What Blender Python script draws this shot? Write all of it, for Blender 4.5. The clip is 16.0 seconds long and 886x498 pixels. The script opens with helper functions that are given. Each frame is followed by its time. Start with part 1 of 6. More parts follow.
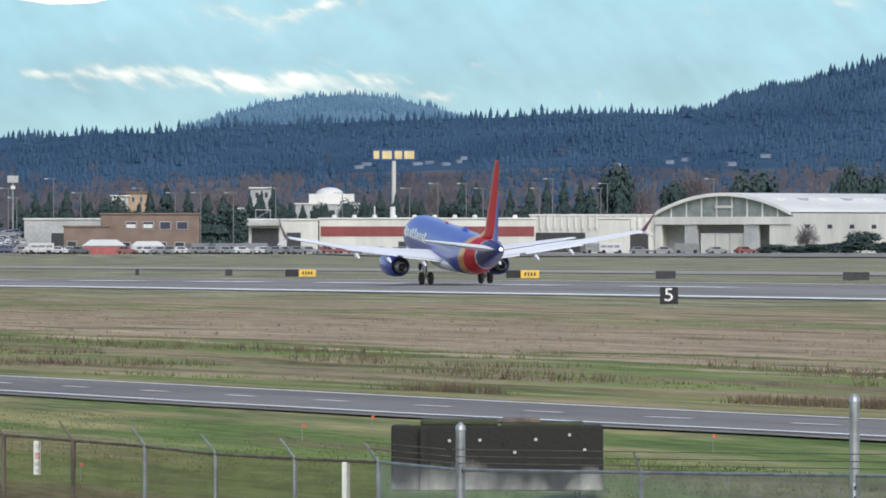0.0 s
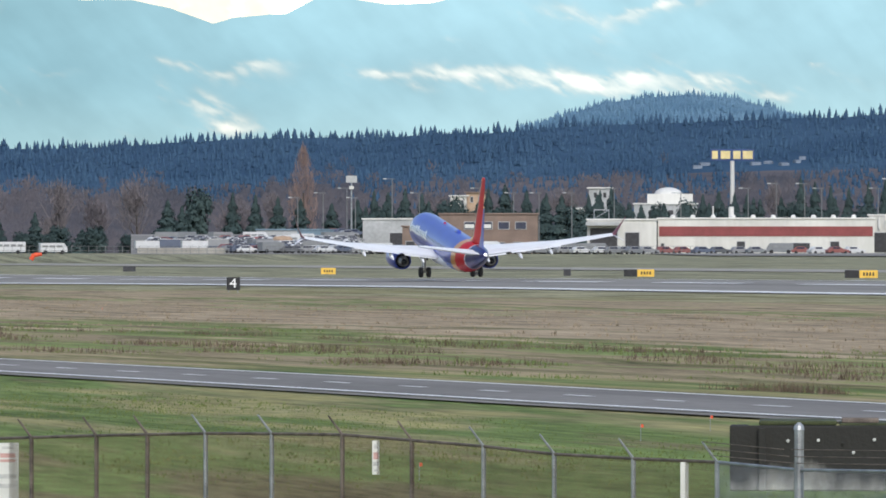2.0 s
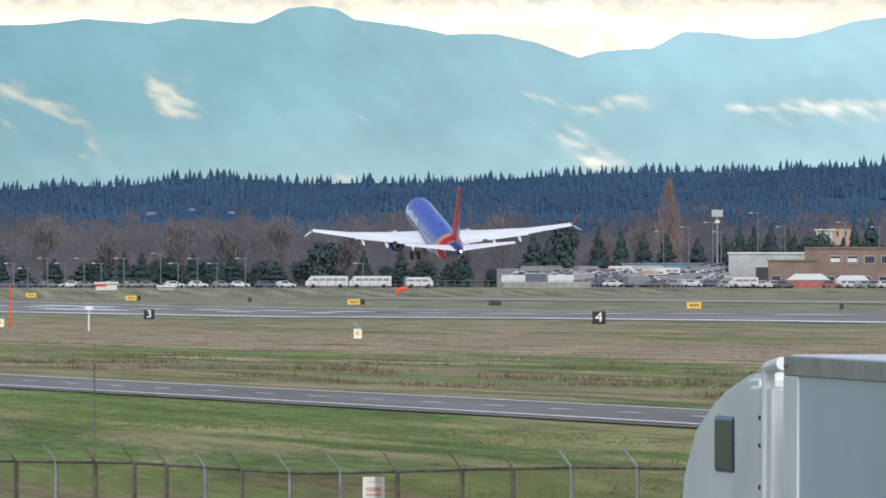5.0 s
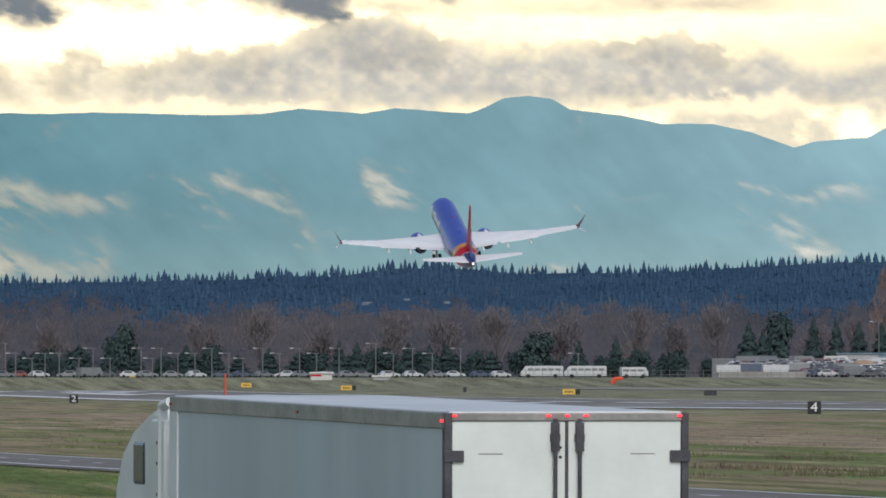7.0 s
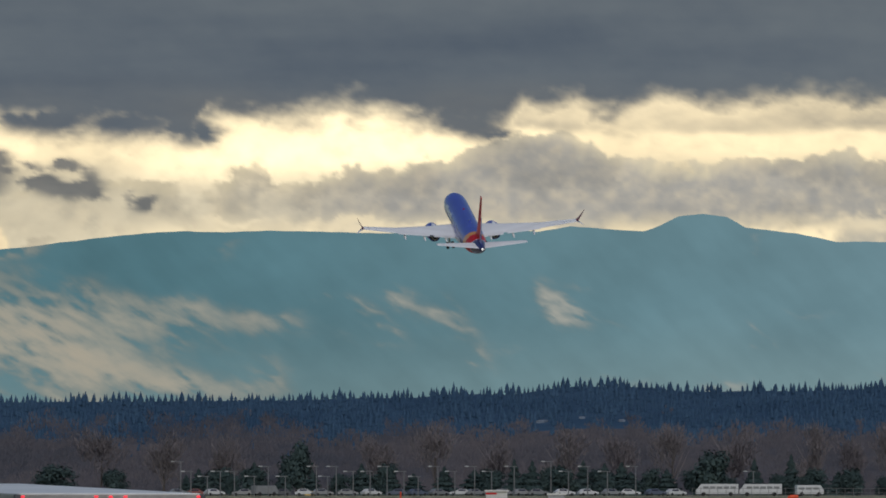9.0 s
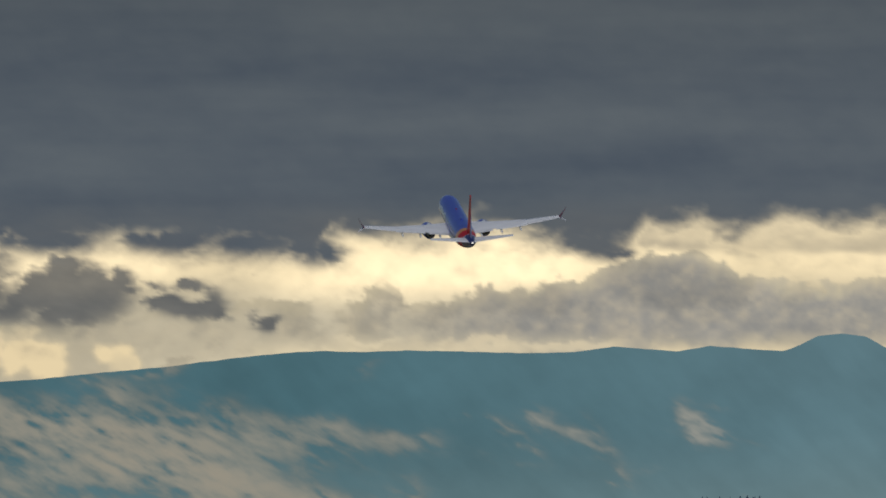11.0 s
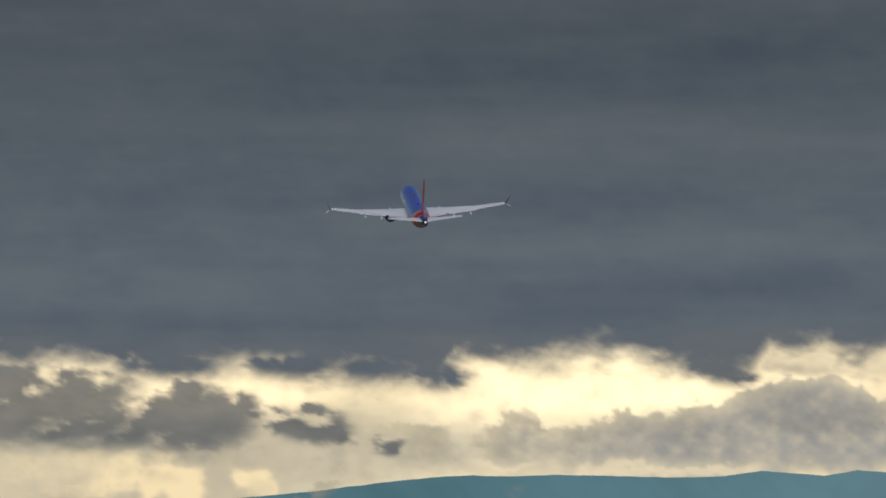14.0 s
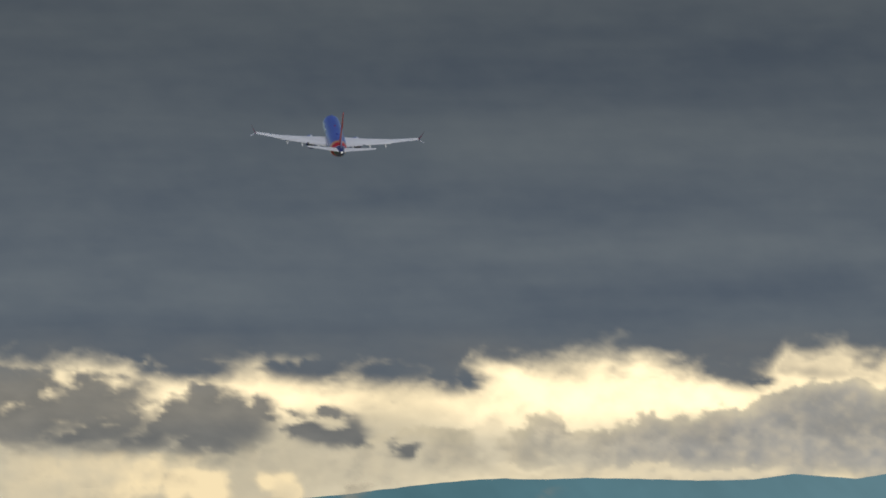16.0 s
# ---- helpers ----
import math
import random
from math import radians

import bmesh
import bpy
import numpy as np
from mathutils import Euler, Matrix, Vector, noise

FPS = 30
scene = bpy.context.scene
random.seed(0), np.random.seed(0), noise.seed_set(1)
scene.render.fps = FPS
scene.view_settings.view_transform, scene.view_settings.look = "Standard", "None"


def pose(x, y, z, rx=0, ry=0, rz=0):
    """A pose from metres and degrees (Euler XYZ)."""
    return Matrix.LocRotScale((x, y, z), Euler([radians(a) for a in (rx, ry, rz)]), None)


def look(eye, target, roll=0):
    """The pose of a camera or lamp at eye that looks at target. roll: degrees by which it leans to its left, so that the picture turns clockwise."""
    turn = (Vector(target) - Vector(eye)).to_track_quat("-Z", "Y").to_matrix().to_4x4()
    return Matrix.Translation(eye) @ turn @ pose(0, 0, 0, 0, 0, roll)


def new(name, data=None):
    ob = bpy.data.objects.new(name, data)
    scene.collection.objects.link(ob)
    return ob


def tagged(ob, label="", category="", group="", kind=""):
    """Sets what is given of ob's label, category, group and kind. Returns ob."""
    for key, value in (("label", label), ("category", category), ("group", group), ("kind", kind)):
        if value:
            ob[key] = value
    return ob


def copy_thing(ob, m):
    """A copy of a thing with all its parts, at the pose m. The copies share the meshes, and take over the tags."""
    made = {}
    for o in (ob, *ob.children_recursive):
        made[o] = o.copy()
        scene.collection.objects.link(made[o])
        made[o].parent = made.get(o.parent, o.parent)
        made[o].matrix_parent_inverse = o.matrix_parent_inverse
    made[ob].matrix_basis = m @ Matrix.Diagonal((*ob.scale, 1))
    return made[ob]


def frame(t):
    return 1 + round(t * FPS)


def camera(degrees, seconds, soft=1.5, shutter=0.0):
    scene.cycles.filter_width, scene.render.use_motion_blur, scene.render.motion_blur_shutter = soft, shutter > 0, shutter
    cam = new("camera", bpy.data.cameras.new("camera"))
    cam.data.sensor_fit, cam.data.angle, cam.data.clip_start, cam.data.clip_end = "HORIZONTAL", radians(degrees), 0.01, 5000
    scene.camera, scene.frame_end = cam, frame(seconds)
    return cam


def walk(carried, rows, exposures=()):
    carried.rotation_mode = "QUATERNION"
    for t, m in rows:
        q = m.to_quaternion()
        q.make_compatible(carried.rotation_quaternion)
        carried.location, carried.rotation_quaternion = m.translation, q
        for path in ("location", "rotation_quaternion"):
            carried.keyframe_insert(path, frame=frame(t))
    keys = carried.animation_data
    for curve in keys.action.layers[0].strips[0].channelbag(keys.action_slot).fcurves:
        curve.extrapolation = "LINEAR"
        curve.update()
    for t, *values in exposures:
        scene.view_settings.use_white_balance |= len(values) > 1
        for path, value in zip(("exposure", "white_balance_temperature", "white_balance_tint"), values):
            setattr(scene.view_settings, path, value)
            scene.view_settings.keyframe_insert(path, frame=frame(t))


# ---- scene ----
# The lens is a long telephoto; the tripod head pans left and tilts up after the airliner.
F = 20000.0            # focal length in units of the panorama's grid
EYE = (0.0, 0.0, 4.1)
HOR = 450.0            # panorama row of the true horizon
cam = camera(4.49, 16.0, soft=1.75)
PAN = [  # seconds, pan, tilt
    (0.0, -967, -10), (0.5, -806, -10), (1.0, -656, -11), (1.5, -512, -11), (2.0, -368, -10), (2.5, -233, -8.5),
    (3.0, -108, -6.5), (3.5, 0, 0), (4.0, 98, 13.3), (4.2, 134, 19), (6.3, 530, 145), (6.5, 570, 165), (7.0, 660, 209.5),
    (7.5, 744, 251), (8.0, 822, 300), (8.5, 898, 361), (9.0, 970, 418.5), (9.2, 998, 438), (11.3, 1249, 664), (11.5, 1270, 686),
    (12.0, 1317, 735), (12.5, 1363, 776), (13.0, 1402, 808), (13.5, 1443, 835), (14.0, 1478, 850.5), (14.5, 1503, 858),
    (15.0, 1520, 859), (15.5, 1529, 858), (16.0, 1534, 856)]
EXPO = [(0.0, 0.0), (4.2, 0.04), (6.5, -0.48), (7.5, -0.74), (8.0, -0.9), (9.0, -1.29), (11.5, -1.60), (14.0, -1.38), (16.0, -1.36)]
walk(cam, [(t, pose(*EYE, 90 + math.degrees((HOR - 441 + v) / F), 0, math.degrees(u / F))) for t, u, v in PAN], EXPO)


def at(X, d, Y=HOR):
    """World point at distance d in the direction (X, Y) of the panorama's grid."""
    a = (X - 784) / F
    return Vector((d * math.sin(a), d * math.cos(a), EYE[2] - (Y - HOR) / F * d))


# ---- light ----
world = bpy.data.worlds.new("world")
scene.world = world
world.use_nodes = True
sky = world.node_tree.nodes.new("ShaderNodeTexSky")
sky.sky_type, sky.sun_disc = "NISHITA", False
sky.sun_elevation, sky.sun_rotation = radians(42), radians(168)
sky.dust_density, sky.ozone_density = 1.0, 1.0
world.node_tree.links.new(sky.outputs[0], world.node_tree.nodes["Background"].inputs[0])
world.node_tree.nodes["Background"].inputs[1].default_value = 0.15
sun_data = bpy.data.lights.new("sun", "SUN")
sun_data.energy, sun_data.angle, sun_data.color = 2.5, radians(40), (1.0, 0.965, 0.92)
new("sun", sun_data).matrix_world = look((0, 0, 0), (-math.sin(radians(168)) * math.cos(radians(42)), -math.cos(radians(168)) * math.cos(radians(42)), -math.sin(radians(42))))

# ---- plan: runway grid (s along the take-off, q across it, away from the camera) ----
PHI = 0.186
RW = Matrix.Translation((56.1, 820.1, 0)) @ Matrix.Rotation(math.pi / 2 + PHI, 4, "Z")   # local x = s, local y = -q
CAM_S, CAM_Q = -795.6, -206.8


def rw(s, q, z=0.0):
    return RW @ Vector((s, -q, z))


def on_line(X, q):
    """s of the point on the line q seen in the panorama's column X."""
    a = (X - 784) / F
    n = Vector((math.cos(PHI), math.sin(PHI)))
    w = Vector((math.sin(a), math.cos(a)))
    p = w * ((q - CAM_Q) / w.dot(n))
    return p.dot(Vector((-math.sin(PHI), math.cos(PHI)))) + CAM_S


GQ = [-3000, -215, -178, -168, -162, -155, -149.5, -139, -130, -60, 0, 12, 18, 41, 64, 75, 130, 200, 300, 3000]
GZ = [-1.0, -1.0, -1.2, -1.2, -0.15, 0.0, 0.28, 0.28, 0.1, 0.0, 0.0, 0.3, 0.5, 0.95, 1.1, 0.95, 1.2, 2.0, 3.0, 3.0]


def road_bend(s):
    """Sideways shift of the curving service road at station s."""
    return float(np.interp(s, [-700, -575, -548, -525, -500, -478, -460, -420, -380, -300, -100, 400], [4.5, 2.9, 1.0, 0.3, -0.1, -0.5, -1.0, -2.0, -3.2, -5.0, -8.0, -9.0]))


def ground_z(q, s=0.0):
    """Height of the ground; past the runway's end it climbs to the level of the car parks."""
    q0 = q - road_bend(s) * float(np.interp(q, [-178, -162, -128, -70], [0, 1, 1, 0]))
    z = float(np.interp(q0, GQ, GZ))
    fall = float(np.interp(s, [-250, 0, 300, 450, 610, 800, 1000, 1225], [0.0, -0.22, -0.28, -0.45, -0.8, -0.85, -0.85, -0.4]))
    z += fall * float(np.interp(q, [-110, -60, 75, 110], [0, 1, 1, 0]))
    start = float(np.interp(q, [70, 110, 150], [1350, 1350, 1225]))
    t = min(1.0, max(0.0, (s - start) / 60))
    return z + max(0.0, 3.0 - z) * t * t * (3 - 2 * t)


# ---- materials ----
def material(name, base, rough=0.8, metal=0.0, vary=0.25, scale=1.0, second=None, bump=0.0, stretch=(1, 1, 1), spec=0.5, fine=8.0, coat=0.0):
    """Principled surface with colour variation at two scales."""
    m = bpy.data.materials.new(name)
    m.use_nodes = True
    t = m.node_tree
    b = t.nodes["Principled BSDF"]
    b.inputs["Roughness"].default_value, b.inputs["Metallic"].default_value = rough, metal
    b.inputs["Specular IOR Level"].default_value = spec
    b.inputs["Coat Weight"].default_value = coat
    tc = t.nodes.new("ShaderNodeTexCoord")
    mp = t.nodes.new("ShaderNodeMapping")
    mp.inputs["Scale"].default_value = [scale * k for k in stretch]
    t.links.new(tc.outputs["Object"], mp.inputs[0])
    n1, n2 = t.nodes.new("ShaderNodeTexNoise"), t.nodes.new("ShaderNodeTexNoise")
    n1.inputs["Scale"].default_value, n1.inputs["Detail"].default_value = 1.0, 5
    n2.inputs["Scale"].default_value, n2.inputs["Detail"].default_value = fine, 4
    for n in (n1, n2):
        t.links.new(mp.outputs[0], n.inputs["Vector"])
    ramp = t.nodes.new("ShaderNodeValToRGB")
    a = [c * (1 - vary) for c in base]
    z = second or [min(1, c * (1 + vary)) for c in base]
    ramp.color_ramp.elements[0].position, ramp.color_ramp.elements[1].position = 0.35, 0.65
    ramp.color_ramp.elements[0].color, ramp.color_ramp.elements[1].color = (*a, 1), (*z, 1)
    t.links.new(n1.outputs[0], ramp.inputs[0])
    mix = t.nodes.new("ShaderNodeMix")
    mix.data_type, mix.blend_type = "RGBA", "OVERLAY"
    mix.inputs[0].default_value = min(1.0, vary * 1.5)
    t.links.new(ramp.outputs[0], mix.inputs[6])
    t.links.new(n2.outputs[0], mix.inputs[7])
    t.links.new(mix.outputs[2], b.inputs["Base Color"])
    if bump:
        bp = t.nodes.new("ShaderNodeBump")
        bp.inputs["Strength"].default_value = bump
        bp.inputs["Distance"].default_value = 0.05
        t.links.new(n2.outputs[0], bp.inputs["Height"])
        t.links.new(bp.outputs[0], b.inputs["Normal"])
    return m


def glow(name, color, strength):
    m = bpy.data.materials.new(name)
    m.use_nodes = True
    b = m.node_tree.nodes["Principled BSDF"]
    b.inputs["Base Color"].default_value = (*color, 1)
    b.inputs["Emission Color"].default_value = (*color, 1)
    b.inputs["Emission Strength"].default_value = strength
    return m


def mesh_object(name, verts, faces, mat, parent=None, label=""):
    me = bpy.data.meshes.new(name)
    me.from_pydata([tuple(v) for v in verts], [], faces)
    me.update()
    ob = new(name, me)
    if mat:
        me.materials.append(mat)
    ob.parent = parent
    return tagged(ob, label)


def part(name, bm, mat, parent=None, label="", smooth=False):
    """Links a bmesh as one mesh object under a thing or a part."""
    me = bpy.data.meshes.new(name)
    if smooth:
        for fc in bm.faces:
            fc.smooth = True
    bm.to_mesh(me)
    bm.free()
    me.materials.append(mat)
    ob = new(name, me)
    ob.parent = parent
    return tagged(ob, label)


def box(bm, x0, x1, y0, y1, z0, z1, bevel=0.0):
    r = bmesh.ops.create_cube(bm, size=1)["verts"]
    bmesh.ops.scale(bm, vec=(x1 - x0, y1 - y0, z1 - z0), verts=r)
    bmesh.ops.translate(bm, vec=((x0 + x1) / 2, (y0 + y1) / 2, (z0 + z1) / 2), verts=r)
    if bevel:
        es = {e for v in r for e in v.link_edges}
        bmesh.ops.bevel(bm, geom=list(es), offset=bevel, segments=2, affect="EDGES", profile=0.5)
    return bm


def boxed(name, dims, mat, parent=None, label="", bevel=0.0):
    return part(name, box(bmesh.new(), *dims, bevel=bevel), mat, parent, label)


def tube(bm, p, q, r0, r1=None, n=8, caps=True):
    """A tapered round bar from p to q."""
    p, q = Vector(p), Vector(q)
    r1 = r0 if r1 is None else r1
    m = (q - p).to_track_quat("Z", "Y").to_matrix()
    rings = []
    for c, r in ((p, r0), (q, r1)):
        rings.append([bm.verts.new(c + m @ Vector((r * math.cos(a), r * math.sin(a), 0))) for a in (2 * math.pi * i / n for i in range(n))])
    for i in range(n):
        bm.faces.new((rings[0][i], rings[0][(i + 1) % n], rings[1][(i + 1) % n], rings[1][i]))
    if caps:
        bm.faces.new(rings[0][::-1]), bm.faces.new(rings[1])
    return bm


def lathe(bm, rows, n=24, axis="X", origin=(0, 0, 0)):
    """A turned body: rows of (position along the axis, radius)."""
    rings = []
    for a, r in rows:
        ring = []
        for i in range(n):
            w = 2 * math.pi * i / n
            c, s_ = r * math.cos(w), r * math.sin(w)
            v = {"X": (a, c, s_), "Y": (c, a, s_), "Z": (c, s_, a)}[axis]
            ring.append(bm.verts.new(Vector(v) + Vector(origin)))
        rings.append(ring)
    for p, q in zip(rings, rings[1:]):
        for i in range(n):
            bm.faces.new((p[i], p[(i + 1) % n], q[(i + 1) % n], q[i]))
    bm.faces.new(rings[0][::-1]), bm.faces.new(rings[-1])
    bmesh.ops.recalc_face_normals(bm, faces=bm.faces)
    return bm


def empty(name, m, label, category, group="", kind=""):
    ob = new(name)
    ob.matrix_world = m
    ob.empty_display_size = 0.2
    return tagged(ob, label, category, group, kind)


def grass_material():
    """Mown airfield grass: bands of green and straw along the runway, broken by drifting patches."""
    m = material("airfield_grass", (0.1, 0.12, 0.04), 0.95, vary=0.2, spec=0.1)
    t = m.node_tree
    b = t.nodes["Principled BSDF"]
    tc = t.nodes.new("ShaderNodeTexCoord")
    sep = t.nodes.new("ShaderNodeSeparateXYZ")
    t.links.new(tc.outputs["Object"], sep.inputs[0])

    def tex(scale, stretch, detail):
        mp, n = t.nodes.new("ShaderNodeMapping"), t.nodes.new("ShaderNodeTexNoise")
        mp.inputs["Scale"].default_value = (scale * stretch, scale, scale)
        n.inputs["Scale"].default_value, n.inputs["Detail"].default_value = 1.0, detail
        t.links.new(tc.outputs["Object"], mp.inputs[0])
        t.links.new(mp.outputs[0], n.inputs["Vector"])
        return n.outputs[0]

    def maths(op, a, c):
        n = t.nodes.new("ShaderNodeMath")
        n.operation = op
        for k, v in ((0, a), (1, c)):
            if isinstance(v, (int, float)):
                n.inputs[k].default_value = v
            else:
                t.links.new(v, n.inputs[k])
        return n.outputs[0]

    q = maths("MULTIPLY", sep.outputs[1], -1.0)
    big, mid, fine = tex(0.07, 0.1, 6), tex(0.4, 0.07, 6), tex(4.0, 0.08, 3)
    pos = maths("ADD", maths("DIVIDE", maths("ADD", q, 210.0), 320.0), maths("MULTIPLY", maths("SUBTRACT", big, 0.5), 0.34))
    pos = maths("ADD", pos, maths("MULTIPLY", maths("SUBTRACT", mid, 0.5), 0.22))
    ramp = t.nodes.new("ShaderNodeValToRGB")
    green, dry, straw, olive, tan, grey_tan, grey, brown = (0.145, 0.2, 0.062), (0.25, 0.23, 0.10), (0.33, 0.26, 0.175), (0.22, 0.205, 0.10), (0.29, 0.225, 0.145), (0.26, 0.245, 0.155), (0.24, 0.235, 0.155), (0.2, 0.178, 0.09)
    stops = [(0.0, green), (0.04, olive), (0.06, brown), (0.105, brown), (0.125, olive), (0.14, green), (0.17, green), (0.19, olive), (0.2, dry), (0.225, olive), (0.255, tan), (0.285, olive), (0.31, green), (0.335, olive), (0.36, straw), (0.44, straw), (0.475, tan), (0.51, straw), (0.54, green), (0.56, tan), (0.62, straw), (0.66, olive), (0.72, grey_tan), (1.0, grey)]
    el = ramp.color_ramp.elements
    el[0].position, el[0].color = stops[0][0], (*stops[0][1], 1)
    el[1].position, el[1].color = stops[-1][0], (*stops[-1][1], 1)
    for p, c in stops[1:-1]:
        el.new(p).color = (*c, 1)
    t.links.new(pos, ramp.inputs[0])
    mix = t.nodes.new("ShaderNodeMix")
    mix.data_type, mix.blend_type = "RGBA", "OVERLAY"
    mix.inputs[0].default_value = 0.85
    t.links.new(ramp.outputs[0], mix.inputs[6])
    t.links.new(maths("ADD", maths("ADD", maths("MULTIPLY", fine, 0.9), maths("MULTIPLY", mid, 1.3)), -0.6), mix.inputs[7])
    t.links.new(mix.outputs[2], b.inputs["Base Color"])
    bp = t.nodes.new("ShaderNodeBump")
    bp.inputs["Strength"].default_value, bp.inputs["Distance"].default_value = 0.6, 0.12
    t.links.new(fine, bp.inputs["Height"])
    t.links.new(bp.outputs[0], b.inputs["Normal"])
    return m


M_GRASS = grass_material()
M_ASPHALT = material("runway_asphalt", (0.25, 0.24, 0.225), 0.95, spec=0.08, vary=0.18, scale=0.12, stretch=(0.08, 1, 1), fine=14)
M_ROAD = material("service_road_asphalt", (0.215, 0.205, 0.195), 0.95, spec=0.08, vary=0.16, scale=0.25, stretch=(0.1, 1, 1), fine=20)
M_SHOULDER = material("gravel_shoulder", (0.19, 0.175, 0.15), 0.95, vary=0.25, scale=0.5, stretch=(0.2, 1, 1), fine=20)
M_SLAB = material("pale_concrete", (0.33, 0.315, 0.28), 0.95, vary=0.15, scale=0.3, fine=10, spec=0.1)
M_PAINT = material("line_paint", (0.86, 0.86, 0.84), 0.7, vary=0.08, scale=0.6, fine=10)

# ---- the road that the lorry takes ----
def lorry_s(t):
    a = t - 7
    return -680.1 + 17.46 * a + 0.5 * 0.313 * a * a


def lorry_q(t):
    return -187.7 - 1.358 * (t - 7)


def road_z(s):
    return float(np.interp(s, [-745, -730, -630, -610], [-0.92, -0.83, 0.2, 0.28]))

M_BLUE = material("blue_paint", (0.05, 0.085, 0.43), 0.33, vary=0.06, scale=0.3, coat=0.5)
M_NAVY = material("dark_blue_paint", (0.02, 0.025, 0.13), 0.3, vary=0.06, scale=0.3, coat=0.5)
M_RED = material("red_paint", (0.62, 0.012, 0.02), 0.45, vary=0.06, scale=0.4, spec=0.25)
M_ORANGE = material("orange_paint", (0.72, 0.30, 0.03), 0.3, vary=0.08, scale=0.4, coat=0.5)
M_SILVER = material("silver_white_paint", (0.75, 0.75, 0.78), 0.3, vary=0.05, scale=0.4, coat=0.3)
M_WING = material("wing_grey_paint", (0.82, 0.83, 0.84), 0.4, vary=0.06, scale=0.6, stretch=(1, 0.2, 1))
M_BARE = material("bare_metal", (0.45, 0.43, 0.40), 0.4, metal=0.9, vary=0.15, scale=2)
M_RUBBER = material("tyre_rubber", (0.025, 0.025, 0.027), 0.85, vary=0.2, scale=5)
# Dark parts, and openings whose shade is this colour, lifted a little for haze.
M_DARK = material("dark_opening", (0.045, 0.045, 0.05), 0.7, vary=0.2, scale=2)
M_STEEL = material("galvanised_steel", (0.34, 0.35, 0.36), 0.5, metal=0.6, vary=0.25, scale=3, fine=20)
M_MESH = material("rusty_wire", (0.17, 0.125, 0.075), 0.9, vary=0.25, scale=2, spec=0.1)
M_RUST = material("weathered_steel", (0.16, 0.13, 0.11), 0.75, metal=0.3, vary=0.35, scale=3, fine=15)
M_WHITE = material("white_paint", (0.78, 0.79, 0.76), 0.5, vary=0.08, scale=0.8)
M_LAMP = glow("white_lamp", (1.0, 0.97, 0.9), 2.5)
M_REDLAMP = glow("red_marker_lamp", (1.0, 0.03, 0.05), 3.0)
M_WINGLET = material("winglet_dark_red", (0.20, 0.05, 0.06), 0.4, vary=0.1, scale=0.5)
M_AMBER = material("unlit_amber_lens", (0.22, 0.07, 0.02), 0.4, vary=0.1, scale=5)
M_REDLENS = material("red_beacon_lens", (0.5, 0.02, 0.05), 0.25, vary=0.05)
M_GLASS = material("dark_glass", (0.035, 0.042, 0.075), 0.22, vary=0.1, scale=1)


# ---- the airliner ----
HULL = [  # station, centre height, half width, half height
    (17.8, 2.95, 0.04, 0.04), (17.6, 2.95, 0.36, 0.34), (17.2, 2.98, 0.66, 0.62), (16.5, 3.05, 1.03, 1.0), (15.7, 3.18, 1.33, 1.37), (14.7, 3.32, 1.6, 1.72),
    (13.5, 3.39, 1.78, 1.92), (12.1, 3.4, 1.87, 2.0), (6, 3.4, 1.88, 2.0), (0, 3.4, 1.88, 2.0), (-5, 3.4, 1.88, 2.0), (-7.5, 3.47, 1.85, 1.93),
    (-9.5, 3.64, 1.72, 1.76), (-11.5, 3.88, 1.5, 1.53), (-13.5, 4.16, 1.2, 1.24), (-15.4, 4.47, 0.86, 0.92), (-16.8, 4.7, 0.52, 0.58), (-17.5, 4.8, 0.26, 0.34), (-17.65, 4.82, 0.1, 0.15)]


def hull(x):
    xs = [h[0] for h in HULL][::-1]
    return [float(np.interp(x, xs, [h[i] for h in HULL][::-1])) for i in (1, 2, 3)]


def hull_point(x, a, lift=0.0):
    """Point of the skin at station x; a: degrees from the keel, up over the left side."""
    zc, w, h = hull(x)
    a = radians(a)
    return Vector((x, (w + lift) * math.sin(a), zc - (h + lift) * math.cos(a)))


def skin(name, x0, x1, a0, a1, mat, parent, label="", lift=0.012, n=6, slant=0.0):
    """A painted panel that follows the hull."""
    bm = bmesh.new()
    g = [[bm.verts.new(hull_point(x0 + (x1 - x0) * i / n + slant * (a0 + (a1 - a0) * j / n - a0), a0 + (a1 - a0) * j / n, lift)) for j in range(n + 1)] for i in range(n + 1)]
    for i in range(n):
        for j in range(n):
            bm.faces.new((g[i][j], g[i + 1][j], g[i + 1][j + 1], g[i][j + 1]))
    bmesh.ops.recalc_face_normals(bm, faces=bm.faces)
    return part(name, bm, mat, parent, label, smooth=True)


